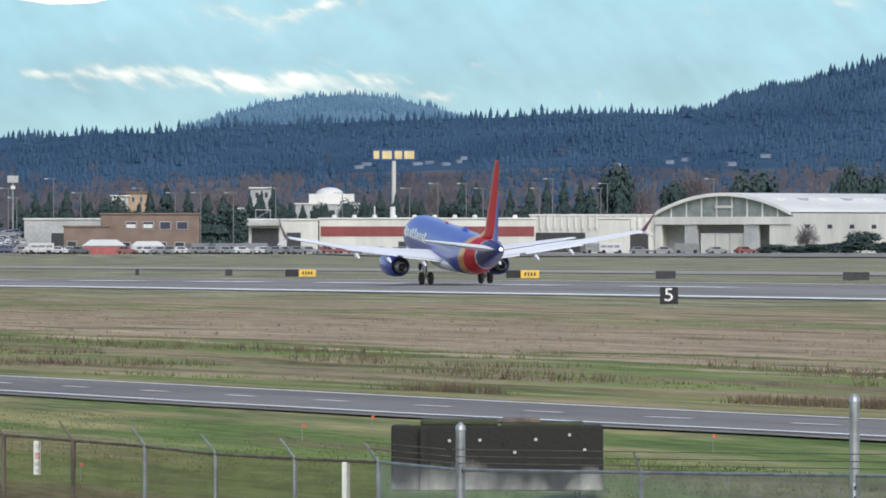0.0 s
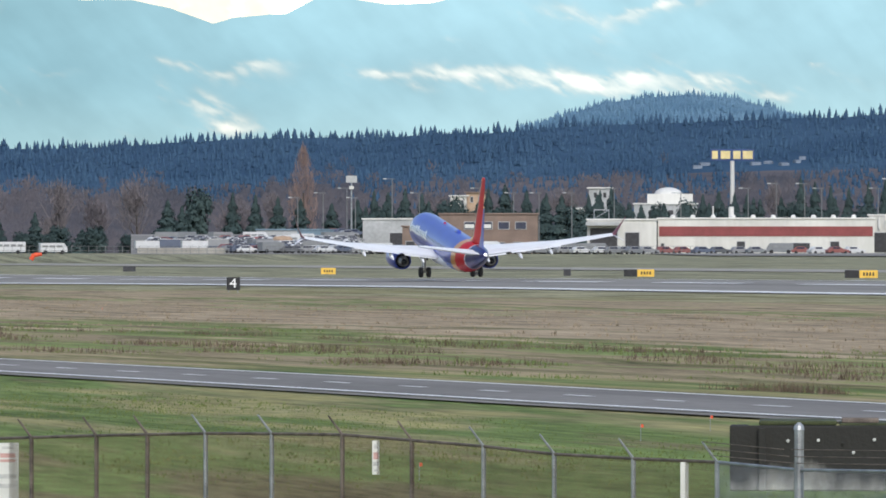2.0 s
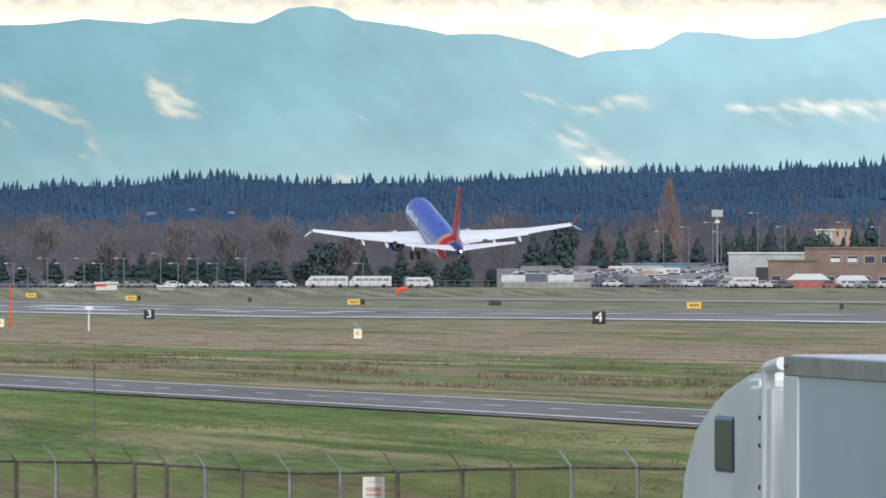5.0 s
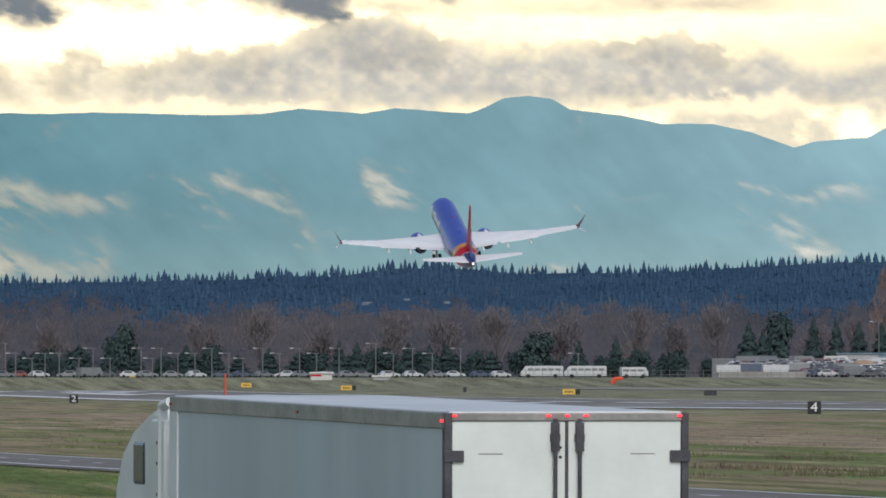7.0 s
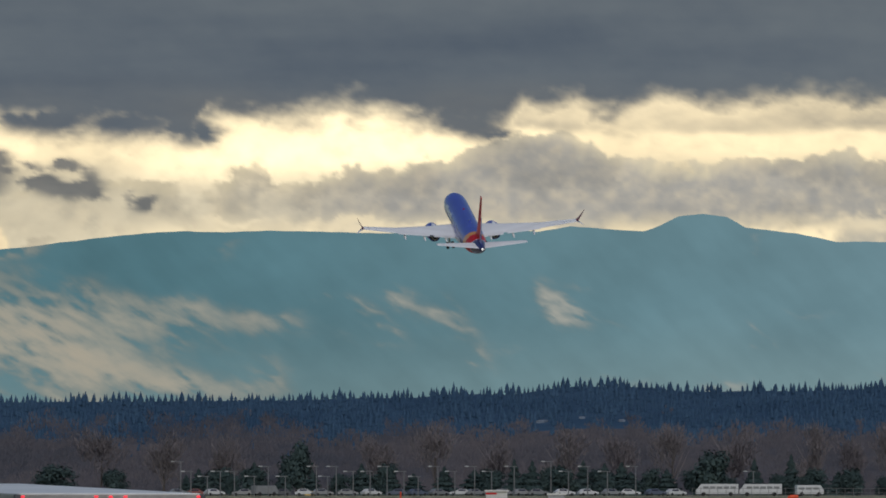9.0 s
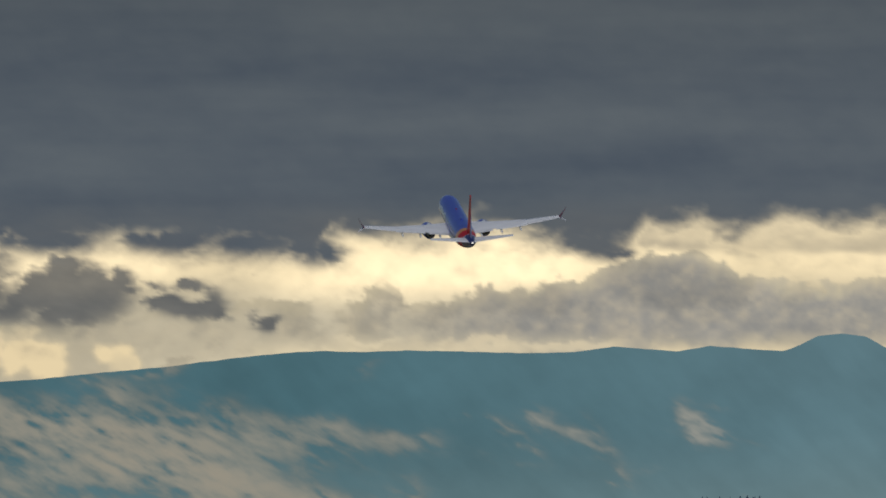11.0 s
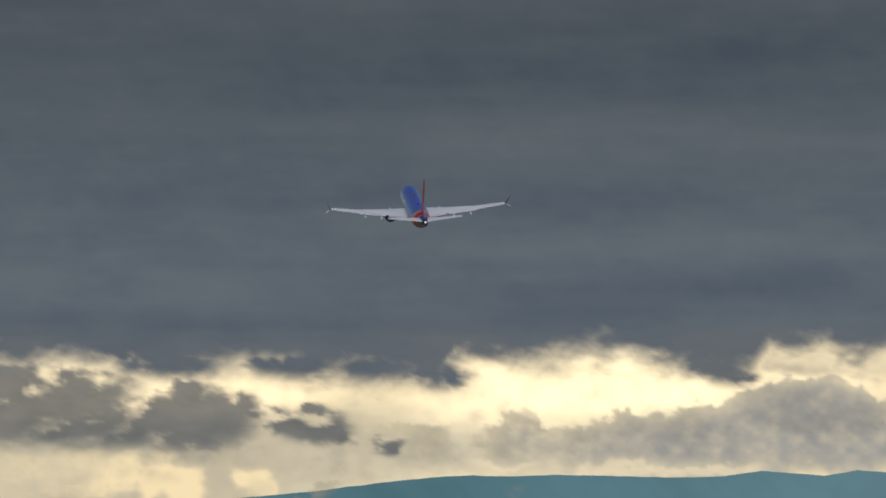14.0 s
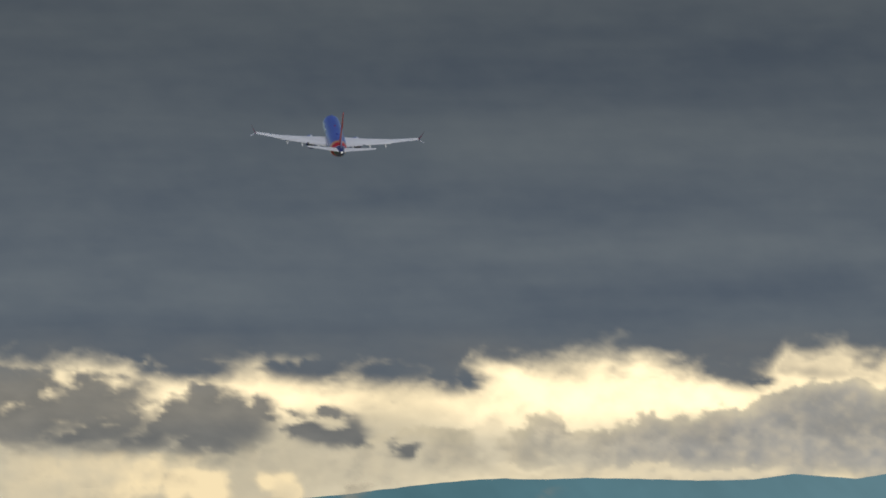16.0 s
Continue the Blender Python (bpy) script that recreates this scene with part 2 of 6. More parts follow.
def foil(bm, sections, thick=0.11, n=10):
    """A wing: sections of (leading edge x, chord, y, z, upright turn in degrees)."""
    prof = [(u, (2.969 * math.sqrt(u) - 1.26 * u - 3.516 * u * u + 2.843 * u ** 3 - 1.036 * u ** 4)) for u in [(1 - math.cos(math.pi * i / n)) / 2 for i in range(n + 1)]]
    loop = [(u, w) for u, w in prof] + [(u, -0.7 * w) for u, w in prof[-2:0:-1]]
    rings = []
    for le, ch, y, z, turn in sections:
        t = radians(turn)
        rings.append([bm.verts.new((le - u * ch, y - math.sin(t) * w * thick * ch, z + math.cos(t) * w * thick * ch)) for u, w in loop])
    k = len(loop)
    for p, q in zip(rings, rings[1:]):
        for i in range(k):
            bm.faces.new((p[i], p[(i + 1) % k], q[(i + 1) % k], q[i]))
    bm.faces.new(rings[0]), bm.faces.new(rings[-1][::-1])
    bmesh.ops.recalc_face_normals(bm, faces=bm.faces)
    return bm


def wheel_part(parent, x, y, z, r, w, axis="Y"):
    bm = lathe(bmesh.new(), [(-w / 2, r * 0.55), (-w / 2, r * 0.85), (-w * 0.35, r), (w * 0.35, r), (w / 2, r * 0.85), (w / 2, r * 0.55)], 20, axis)
    ob = part("tyre", bm, M_RUBBER, parent, smooth=True)
    ob.location = (x, y, z)
    return ob


def build_airliner():
    top = empty("airliner", RW, "blue twin-jet airliner with red fin and orange band, climbing away", "airliner")
    # body, painted in slanted bands
    bm = bmesh.new()
    n, xs = 40, np.r_[np.linspace(17.8, 13.5, 18), np.linspace(13.2, -6.5, 40), np.linspace(-6.7, -17.65, 72)]
    rings = []
    for x in xs:
        zc, w, h = hull(x)
        rings.append([bm.verts.new((x, w * math.sin(2 * math.pi * i / n), zc - h * math.cos(2 * math.pi * i / n))) for i in range(n)])
    for p, q in zip(rings, rings[1:]):
        for i in range(n):
            fc = bm.faces.new((p[i], p[(i + 1) % n], q[(i + 1) % n], q[i]))
            c = fc.calc_center_median()
            b = c.x + 0.55 * (c.z - 3.6)
            fc.material_index = 0 if b > -8.4 else 1 if b > -10.0 else 2 if b > -12.7 else 3 if b > -12.95 else 4
            if c.z < 1.85 and c.x > -7:
                fc.material_index = 4
    bm.faces.new(rings[0]), bm.faces.new(rings[-1])
    bmesh.ops.recalc_face_normals(bm, faces=bm.faces)
    body = part("fuselage", bm, M_BLUE, top, "blue fuselage with orange and red bands", smooth=True)
    for m in (M_ORANGE, M_RED, M_SILVER, M_NAVY):
        body.data.materials.append(m)
    # pale lettering, as plain slanted bars
    heights = [(0, 36), (6, 28), (6, 28), (4, 34), (4, 36), (6, 28), (6, 28), (6, 28), (4, 34)]
    for side in (1, -1):
        for k, (lo, hi) in enumerate(heights):
            x = 13.2 - k * 1.0
            a = [88 + lo * 0.9, 88 + hi * 0.9]
            if side < 0:
                a = [360 - a[0], 360 - a[1]]
            skin("lettering", x, x - 0.72, a[0], a[1], M_SILVER, body, "pale lettering shape", n=4, slant=0.012 * side)
        for k in range(28):
            x = 12.8 - k * 0.72
            a = 104 if side > 0 else 256
            skin("cabin_window", x, x - 0.24, a - 4, a + 4, M_GLASS, body, "small dark cabin window", n=1, lift=0.014)
    skin("windscreen", 16.05, 15.3, 128, 232, M_GLASS, body, "dark cockpit windows", n=8)
    # belly fairing
    bm = lathe(bmesh.new(), [(5.6, 0.1), (4.6, 0.9), (3, 1.35), (0, 1.45), (-2.6, 1.3), (-4.6, 0.8), (-5.6, 0.1)], 24)
    bmesh.ops.scale(bm, vec=(1, 1.45, 0.62), verts=bm.verts)
    bmesh.ops.translate(bm, vec=(0, 0, 2.15), verts=bm.verts)
    part("belly_fairing", bm, M_WING, top, "grey wing root fairing", smooth=True)
    # wings
    for side in (1, -1):
        bm = foil(bmesh.new(), [(5.3, 7.6, 0.6 * side, 2.3, 0), (4.9, 7.0, 1.8 * side, 2.45, 0), (2.55, 4.75, 5.8 * side, 2.98, 0), (-0.5, 2.95, 11.6 * side, 3.85, 0), (-2.85, 1.6, 17.0 * side, 4.95, 0)], 0.08)
        wing = part("wing", bm, M_WING, top, "pale grey swept wing", smooth=False)
        for y0, y1, x0, x1, z0, z1 in ((2.0, 5.6, -1.75, -1.95, 2.37, 2.85), (6.2, 11.4, -2.15, -3.3, 2.99, 3.78)):
            bm = foil(bmesh.new(), [(x0 + 0.45, 0.95, y0 * side, z0 + 0.05, 0), (x1 + 0.4, 0.75 if y1 > 6 else 0.95, y1 * side, z1 + 0.05, 0)], 0.1, 6)
            for v in bm.verts:
                lo = x0 if abs(v.co.y) < (y0 + y1) / 2 else x1
                v.co.z -= max(0, lo + 0.45 - v.co.x) * 0.12
            part("flap", bm, M_WING, wing, "lowered trailing-edge flap")
        for y, x, z in ((3.6, -1.9, 2.45), (7.1, -2.5, 2.9), (10.3, -3.1, 3.4)):
            bm = lathe(bmesh.new(), [(1.3, 0.03), (0.7, 0.17), (-0.2, 0.2), (-0.9, 0.12), (-1.3, 0.02)], 10)
            bmesh.ops.rotate(bm, cent=(0, 0, 0), matrix=Matrix.Rotation(radians(-10), 3, "Y"), verts=bm.verts)
            bmesh.ops.translate(bm, vec=(x, y * side, z - 0.2), verts=bm.verts)
            part("flap_fairing", bm, M_WING, wing, smooth=True)
        bm = foil(bmesh.new(), [(-2.85, 1.6, 17.0 * side, 4.95, 0), (-3.15, 1.3, 17.25 * side, 5.12, 50 * side), (-4.1, 0.5, 17.85 * side, 6.3, 66 * side), (-4.8, 0.2, 18.15 * side, 7.05, 68 * side)], 0.09, 6)
        part("winglet", bm, M_WINGLET, wing, "dark red upper winglet blade")
        bm = foil(bmesh.new(), [(-3.0, 1.3, 17.05 * side, 4.95, 0), (-4.3, 0.4, 18.15 * side, 4.4, -30 * side)], 0.09, 6)
        part("lower_winglet", bm, M_SILVER, wing, "white lower winglet blade")
        # engines
        bm = lathe(bmesh.new(), [(5.2, 0.72), (6.75, 0.78), (7.0, 0.86), (6.85, 1.04), (6.0, 1.17), (4.6, 1.14), (2.7, 0.95), (2.55, 0.82), (3.6, 0.72)], 28, origin=(-0.3, 4.83 * side, 1.52))
        eng = part("engine_nacelle", bm, M_BLUE, top, "blue engine cowling with dark fan exhaust", smooth=True)
        bm = lathe(bmesh.new(), [(4.4, 0.76), (3.35, 0.62), (2.2, 0.44), (2.15, 0.38), (2.6, 0.36)], 20, origin=(-0.8, 4.83 * side, 1.5))
        part("exhaust_nozzle", bm, M_BARE, eng, "bare metal exhaust nozzle", smooth=True)
        bm = lathe(bmesh.new(), [(2.9, 0.34), (2.2, 0.28), (1.5, 0.03)], 16, origin=(-0.8, 4.83 * side, 1.5))
        part("exhaust_cone", bm, M_DARK, eng, "dark exhaust plug", smooth=True)
        bm = lathe(bmesh.new(), [(3.9, 0.8), (3.3, 0.81), (3.2, 0.5)], 20, origin=(-0.85, 4.83 * side, 1.51))
        part("fan_duct", bm, M_DARK, eng, "dark fan duct", smooth=True)
        bm = foil(bmesh.new(), [(5.9, 4.6, 4.83 * side, 2.5, 90), (4.6, 4.2, 4.83 * side, 2.95, 90)], 0.07, 6)
        part("pylon", bm, M_WING, top, "grey engine pylon")
        # tailplane
        bm = foil(bmesh.new(), [(-13.1, 3.9, 0.4 * side, 4.72, 0), (-16.5, 1.35, 7.15 * side, 5.66, 0)], 0.09, 8)
        for v in bm.verts:
            v.co.z -= (v.co.x + 16.5) * 0.075
        part("tailplane", bm, M_WING, top, "pale grey horizontal tailplane")
    # fin: red with a blue rudder and a pale leading edge
    bm = foil(bmesh.new(), [(-9.6, 2.5, 0, 5.25, 90), (-11.2, 3.2, 0, 5.55, 90), (-12.0, 3.35, 0, 6.2, 90), (-15.55, 1.35, 0, 12.85, 90)], 0.09, 8)
    fin = part("fin", bm, M_RED, top, "red vertical fin")
    bm = foil(bmesh.new(), [(-14.5, 2.2, 0, 5.3, 90), (-15.3, 1.3, 0, 6.6, 90), (-16.3, 0.55, 0, 9.6, 90)], 0.1, 6)
    part("rudder", bm, M_BLUE, fin, "blue lower rudder")
    bm = foil(bmesh.new(), [(-11.65, 0.4, 0, 6.0, 90), (-15.42, 0.3, 0, 12.9, 90)], 0.3, 4)
    part("leading_edge", bm, M_BARE, fin, "bright metal leading edge")
    bm = foil(bmesh.new(), [(-9.0, 3.0, 0, 5.2, 90), (-11.4, 1.0, 0, 6.05, 90)], 0.09, 4)
    part("dorsal_fillet", bm, M_ORANGE, fin, "orange dorsal fillet")
    bm = lathe(bmesh.new(), [(0.2, 0.02), (0.1, 0.14), (-0.1, 0.14), (-0.2, 0.02)], 10, origin=(-17.72, 0, 4.84))
    part("tail_light", bm, M_LAMP, top, "white tail light", smooth=True)
    bm = lathe(bmesh.new(), [(0.9, 0.02), (0.6, 0.28), (-0.5, 0.3), (-1.1, 0.02)], 12, origin=(-3.5, 0, 5.38))
    part("antenna_dome", bm, M_BLUE, top, "low blue aerial fairing on the roof", smooth=True)
    bm = lathe(bmesh.new(), [(0.0, 0.16), (0.12, 0.14), (0.2, 0.02)], 12, "Z", (3.5, 0, 5.38))
    part("beacon", bm, M_REDLENS, top, "red beacon lens on the roof", smooth=True)
    # undercarriage
    legs = []
    for side in (1, -1):
        bm = tube(bmesh.new(), (0, 0, 0.1), (0, 0, -2.05), 0.13, 0.1, 12)
        tube(bm, (0, 0, -0.9), (0.9, 0, 0.1), 0.06)
        tube(bm, (0, -0.48, -2.05), (0, 0.48, -2.05), 0.07)
        leg = part("main_gear_leg", bm, M_BARE, top, "bare metal main undercarriage leg")
        leg.location = (0, 2.86 * side, 2.62)
        for k in (-0.43, 0.43):
            wheel_part(leg, 0, k, -2.05, 0.57, 0.4)
        legs.append((leg, side))
        bm = box(bmesh.new(), -0.5, 0.5, 0.2 * side, 0.26 * side, -1.5, 0.1)
        part("gear_door", bm, M_WING, leg, "grey undercarriage door")
    bm = tube(bmesh.new(), (0, 0, 0.2), (0, 0, -1.45), 0.1, 0.08, 12)
    tube(bm, (0, -0.3, -1.45), (0, 0.3, -1.45), 0.05)
    nose = part("nose_gear_leg", bm, M_BARE, top, "bare metal nose undercarriage leg")
    nose.location = (13.6, 0, 1.85)
    for k in (-0.22, 0.22):
        wheel_part(nose, 0, k, -1.5, 0.34, 0.2)
    return top, legs, nose


airliner, main_legs, nose_leg = build_airliner()

# ---- the articulated lorry ----
M_TRAILER = material("trailer_aluminium", (0.47, 0.545, 0.61), 0.4, metal=0.12, vary=0.14, scale=0.35, stretch=(0.7, 1, 0.12), fine=3)
M_FRAME = material("dull_aluminium_rail", (0.34, 0.325, 0.31), 0.5, metal=0.4, vary=0.2, scale=1.5, fine=12)
M_HARD = material("dark_door_fittings", (0.085, 0.085, 0.095), 0.6, metal=0.3, vary=0.25, scale=4, fine=12)
M_DOOR = material("trailer_door_white", (0.80, 0.84, 0.79), 0.45, vary=0.07, scale=1.2, fine=14)
M_ROOF = material("trailer_roof", (0.78, 0.78, 0.77), 0.45, metal=0.2, vary=0.1, scale=0.5)


def build_lorry():
    top = empty("semi_trailer_lorry", RW, "white tractor unit pulling a grey aluminium box trailer", "lorry")
    L, W, H, B = 13.85, 1.3, 4.0, 1.15
    body = boxed("trailer_body", (0.06, L, -W + 0.02, W - 0.02, B, H - 0.02), M_TRAILER, top, "streaked aluminium trailer side", 0.02)
    boxed("roof", (0.05, L - 0.03, -W + 0.06, W - 0.06, H - 0.022, H + 0.012), M_ROOF, body, "pale trailer roof sheet", 0.01)
    for y in (W, -W):
        s = 1 if y > 0 else -1
        boxed("top_rail", (0.0, L, min(y, y - 0.1 * s), max(y, y - 0.1 * s), H - 0.17, H), M_FRAME, body, "dull top rail", 0.012)
        boxed("bottom_rail", (0.0, L, min(y, y - 0.1 * s), max(y, y - 0.1 * s), B - 0.02, B + 0.2), M_FRAME, body, bevel=0.012)
        boxed("front_corner_post", (L - 0.42, L + 0.01, min(y, y - 0.05 * s), max(y, y - 0.05 * s), B + 0.2, H - 0.17), M_WHITE, body, "pale corner post", 0.01)
    # rear frame, doors and locking rods
    for y0, y1 in ((W - 0.075, W), (-W, -W + 0.075)):
        boxed("rear_post", (-0.03, 0.1, y0, y1, B, H), M_HARD, top, "dark rear frame post", 0.01)
    boxed("rear_header", (-0.03, 0.1, -W + 0.075, W - 0.075, H - 0.085, H), M_FRAME, top, "dull rear header", 0.01)
    boxed("rear_sill", (-0.03, 0.1, -W + 0.075, W - 0.075, B, B + 0.15), M_FRAME, top, bevel=0.01)
    for s in (1, -1):
        y0, y1 = sorted((0.016 * s, (W - 0.082) * s))
        door = boxed("rear_door", (-0.01, 0.04, y0, y1, B + 0.15, H - 0.09), M_DOOR, top, "white trailer door", 0.008)
        bm = tube(bmesh.new(), (-0.05, 0.13 * s, B + 0.05), (-0.05, 0.13 * s, H - 0.06), 0.022, n=10)
        for z in (H - 0.25, H - 1.05, H - 1.9):
            box(bm, -0.06, 0.0, 0.13 * s - 0.05, 0.13 * s + 0.05, z - 0.05, z + 0.03)
        box(bm, -0.075, -0.01, 0.13 * s - 0.04, 0.13 * s + 0.04, H - 0.40, H - 0.10)
        part("locking_rod", bm, M_HARD, door, "dark steel locking rod")
        for z in (H - 0.45, H - 1.4, H - 2.4):
            y0, y1 = sorted(((W - 0.2) * s, (W + 0.01) * s))
            boxed("hinge", (-0.045, -0.005, y0, y1, z - 0.06, z + 0.06), M_HARD, door, "dark door hinge", 0.006)
        y0, y1 = sorted(((W - 0.62) * s, (W - 0.36) * s))
        boxed("scratch", (-0.0135, -0.008, y0, y1, H - 0.43, H - 0.422), M_RUST, door)
        for z in (H - 0.36, H - 0.46):
            if s > 0:
                bm = tube(bmesh.new(), (-0.02, 0.07, z), (0, 0.07, z), 0.016)
                part("rivet_hole", bm, M_DARK, door)
    bm = box(bmesh.new(), -0.02, 0.0, -0.015, 0.015, B + 0.15, H - 0.09)
    part("door_seal", bm, M_HARD, top, "dark centre seal")
    for y in (W - 0.1, 0.2, 0.0, -0.2, -W + 0.1):
        boxed("marker_lamp", (-0.06, -0.028, y - 0.024, y + 0.024, H - 0.042, H - 0.02), M_REDLAMP, top, "lit red marker lamp", 0.008)
    for x in (0.08, 7.0, L - 0.1):
        boxed("side_lamp", (x - 0.035, x + 0.035, W - 0.002, W + 0.02, H - 0.1, H - 0.07), M_REDLAMP if x < 1 else M_AMBER, top, "side marker lamp", 0.006)
    # running gear
    for x in (1.2, 2.45):
        for y in (0.95, -0.95):
            wheel_part(top, x, y, 0.5, 0.5, 0.55)
    boxed("chassis", (0.2, L - 1, -0.5, 0.5, 0.75, 1.14), M_RUST, top, "dark trailer chassis")
    boxed("bumper", (-0.02, 0.12, -1.15, 1.15, 0.5, 0.65), M_RUST, top)
    # tractor: high-roof cab with side fairing
    cab = bmesh.new()
    prof = [(14.95, 1.0), (14.95, 3.84), (15.5, 3.82), (16.45, 3.62), (17.1, 3.34), (17.5, 2.92), (17.7, 2.2), (19.5, 1.8), (19.8, 1.4), (19.8, 0.6), (16.6, 0.6)]
    half = [1.18, 1.18, 1.18, 1.18, 1.18, 1.18, 1.18, 1.05, 1.0, 1.0, 1.18]
    l = [cab.verts.new((x, w, z)) for (x, z), w in zip(prof, half)]
    r = [cab.verts.new((x, -w, z)) for (x, z), w in zip(prof, half)]
    cab.faces.new(l), cab.faces.new(r[::-1])
    for i in range(len(prof)):
        j = (i + 1) % len(prof)
        cab.faces.new((l[i], r[i], r[j], l[j]))
    bmesh.ops.recalc_face_normals(cab, faces=cab.faces)
    bmesh.ops.bevel(cab, geom=list(cab.edges), offset=0.07, segments=3, affect="EDGES")
    cab = part("cab", cab, M_WHITE, top, "white high-roof sleeper cab", smooth=False)
    for s in (1, -1):
        y0, y1 = sorted((1.196 * s, 1.1 * s))
        boxed("side_window", (15.8, 16.45, y0, y1, 2.93, 3.45), M_GLASS, cab, "dark sleeper window", 0.05)
        y0, y1 = sorted((1.25 * s, 1.1 * s))
        f = boxed("side_fairing", (14.4, 15.1, y0, y1, 1.0, 3.72), M_WHITE, cab, "white cab extender with bolt holes", 0.03)
        for k in range(6):
            z = 3.45 - (0, 0.24, 0.6, 0.86, 1.3, 1.55)[k]
            bm = tube(bmesh.new(), (14.75, 1.245 * s, z), (14.75, 1.262 * s, z), 0.02)
            part("bolt", bm, M_DARK, f)
        bm = tube(bmesh.new(), (14.6, 1.22 * s, 1.2), (14.6, 1.22 * s, 3.9), 0.06, n=10)
        tube(bm, (14.6, 1.22 * s, 3.88), (14.15, 1.22 * s, 3.93), 0.06, n=10)
        part("exhaust_stack", bm, M_WHITE, cab, "white hooked exhaust pipe beside the cab")
        for x in (15.2, 16.4, 19.0):
            wheel_part(top, x, 0.95 * s, 0.5, 0.5, 0.5 if x < 17 else 0.3)
    boxed("tractor_frame", (14.0, 19.5, -0.45, 0.45, 0.6, 0.98), M_RUST, top)
    return top


lorry = build_lorry()

# ---- ground, runway and roads ----
def build_ground():
    ss = np.r_[np.linspace(-3500, -900, 12), np.linspace(-860, -300, 141), np.linspace(-280, 1400, 169), np.linspace(1406, 1500, 12), np.linspace(1550, 5200, 20)]
    qs = np.unique(np.r_[GQ, -3000, -1500, -600, np.linspace(-300, -220, 5), np.linspace(-215, -130, 86), np.linspace(-125, 100, 76), np.linspace(110, 320, 30), 450, 800, 1500, 3000])

    def rough(s, q):
        b = q - road_bend(s)
        k = 1.0 if q < -160 or -130 < q < 8 else 0.5 if b < -153 or b > -138 and q < 0 else 0.0
        return k * (0.1 * noise.noise((s * 0.05, q * 0.12, 0)) + 0.04 * noise.noise((s * 0.3, q * 0.5, 3)))

    vs = [(s, -q, ground_z(q, s) + rough(s, q)) for q in qs for s in ss]
    n = len(ss)
    fs = [(j * n + i + n, j * n + i + n + 1, j * n + i + 1, j * n + i) for j in range(len(qs) - 1) for i in range(n - 1)]
    ob = mesh_object("ground", vs, fs, M_GRASS)
    ob.matrix_world = RW
    for p in ob.data.polygons:
        p.use_smooth = True
    return tagged(ob, "mown grass, green and straw brown, in bands beside the runway", "ground", kind="structure")


def strip(name, s0, s1, q0, q1, lift, mat, label="", category="", parent=None, step=20.0, bend=False):
    """A flat band laid on the ground along the runway."""
    n = max(1, int((s1 - s0) / step))
    qs = [q0] + [q for q in sorted(GQ + [110]) if q0 < q < q1] + [q1]
    ss = [s0 + (s1 - s0) * i / n for i in range(n + 1)]
    vs = [(s, -q - (road_bend(s) if bend else 0.0), ground_z(q, -505 if bend else s) + lift) for q in qs for s in ss]
    fs = [(j * (n + 1) + i + n + 1, j * (n + 1) + i + n + 2, j * (n + 1) + i + 1, j * (n + 1) + i) for j in range(len(qs) - 1) for i in range(n)]
    ob = mesh_object(name, vs, fs, mat)
    if parent:
        ob.parent = parent
    else:
        ob.matrix_world = RW
    return tagged(ob, label, category, kind="" if parent else "structure")


build_ground()
runway = strip("runway", -1500, 1345, 16.5, 65.5, 0.05, M_ASPHALT, "grey asphalt runway with worn white markings", "runway")
strip("edge_line", -1500, 1345, 17.2, 19.8, 0.09, M_PAINT, "white edge line", parent=runway)
strip("edge_line", -1500, 1345, 62.0, 63.2, 0.09, M_PAINT, "white edge line", parent=runway)
s = on_line(2270, 41)
while s < 1300:
    strip("centreline_stripe", s, s + 36.6, 39.8, 42.2, 0.09, M_PAINT, parent=runway)
    s += 61.0
for Xa, Xb, q0, q1 in ((-415, -540, 33, 37), (-415, -540, 45, 49), (-60, -210, 31, 35), (-60, -210, 47, 51), (310, 265, 33, 36), (160, 120, 33, 36), (-640, -700, 33, 36)):
    strip("touchdown_marking", on_line(Xa, (q0 + q1) / 2), on_line(Xb, (q0 + q1) / 2), q0, q1, 0.09, M_PAINT, "white touchdown zone bar", parent=runway)
strip("taxiway", -1500, 1240, 118, 140, 0.08, M_SLAB, "pale concrete parallel taxiway", "taxiway")
strip("apron", -600, 1345, 262, 420, 0.18, M_ASPHALT, "grey asphalt apron before the hangars", "apron")

road = strip("road", -1500, 2600, -149.0, -140.6, 0.05, M_ROAD, "curving two-lane asphalt service road with white lines", "road", step=8, bend=True)
strip("shoulder", -1500, 2600, -149.7, -149.0, 0.04, M_SHOULDER, "dark gravel shoulder", parent=road, step=8, bend=True)
strip("edge_line", -1500, 2600, -148.72, -148.34, 0.065, M_PAINT, "white edge line", parent=road, step=8, bend=True)
strip("edge_line", -1500, 2600, -141.4, -141.08, 0.065, M_PAINT, "white edge line", parent=road, step=8, bend=True)
for k in range(70):
    s = -641.8 + 9.75 * k
    strip("lane_dash", s, s + 3.05, -145.02, -144.78, 0.065, M_PAINT, parent=road, bend=True)


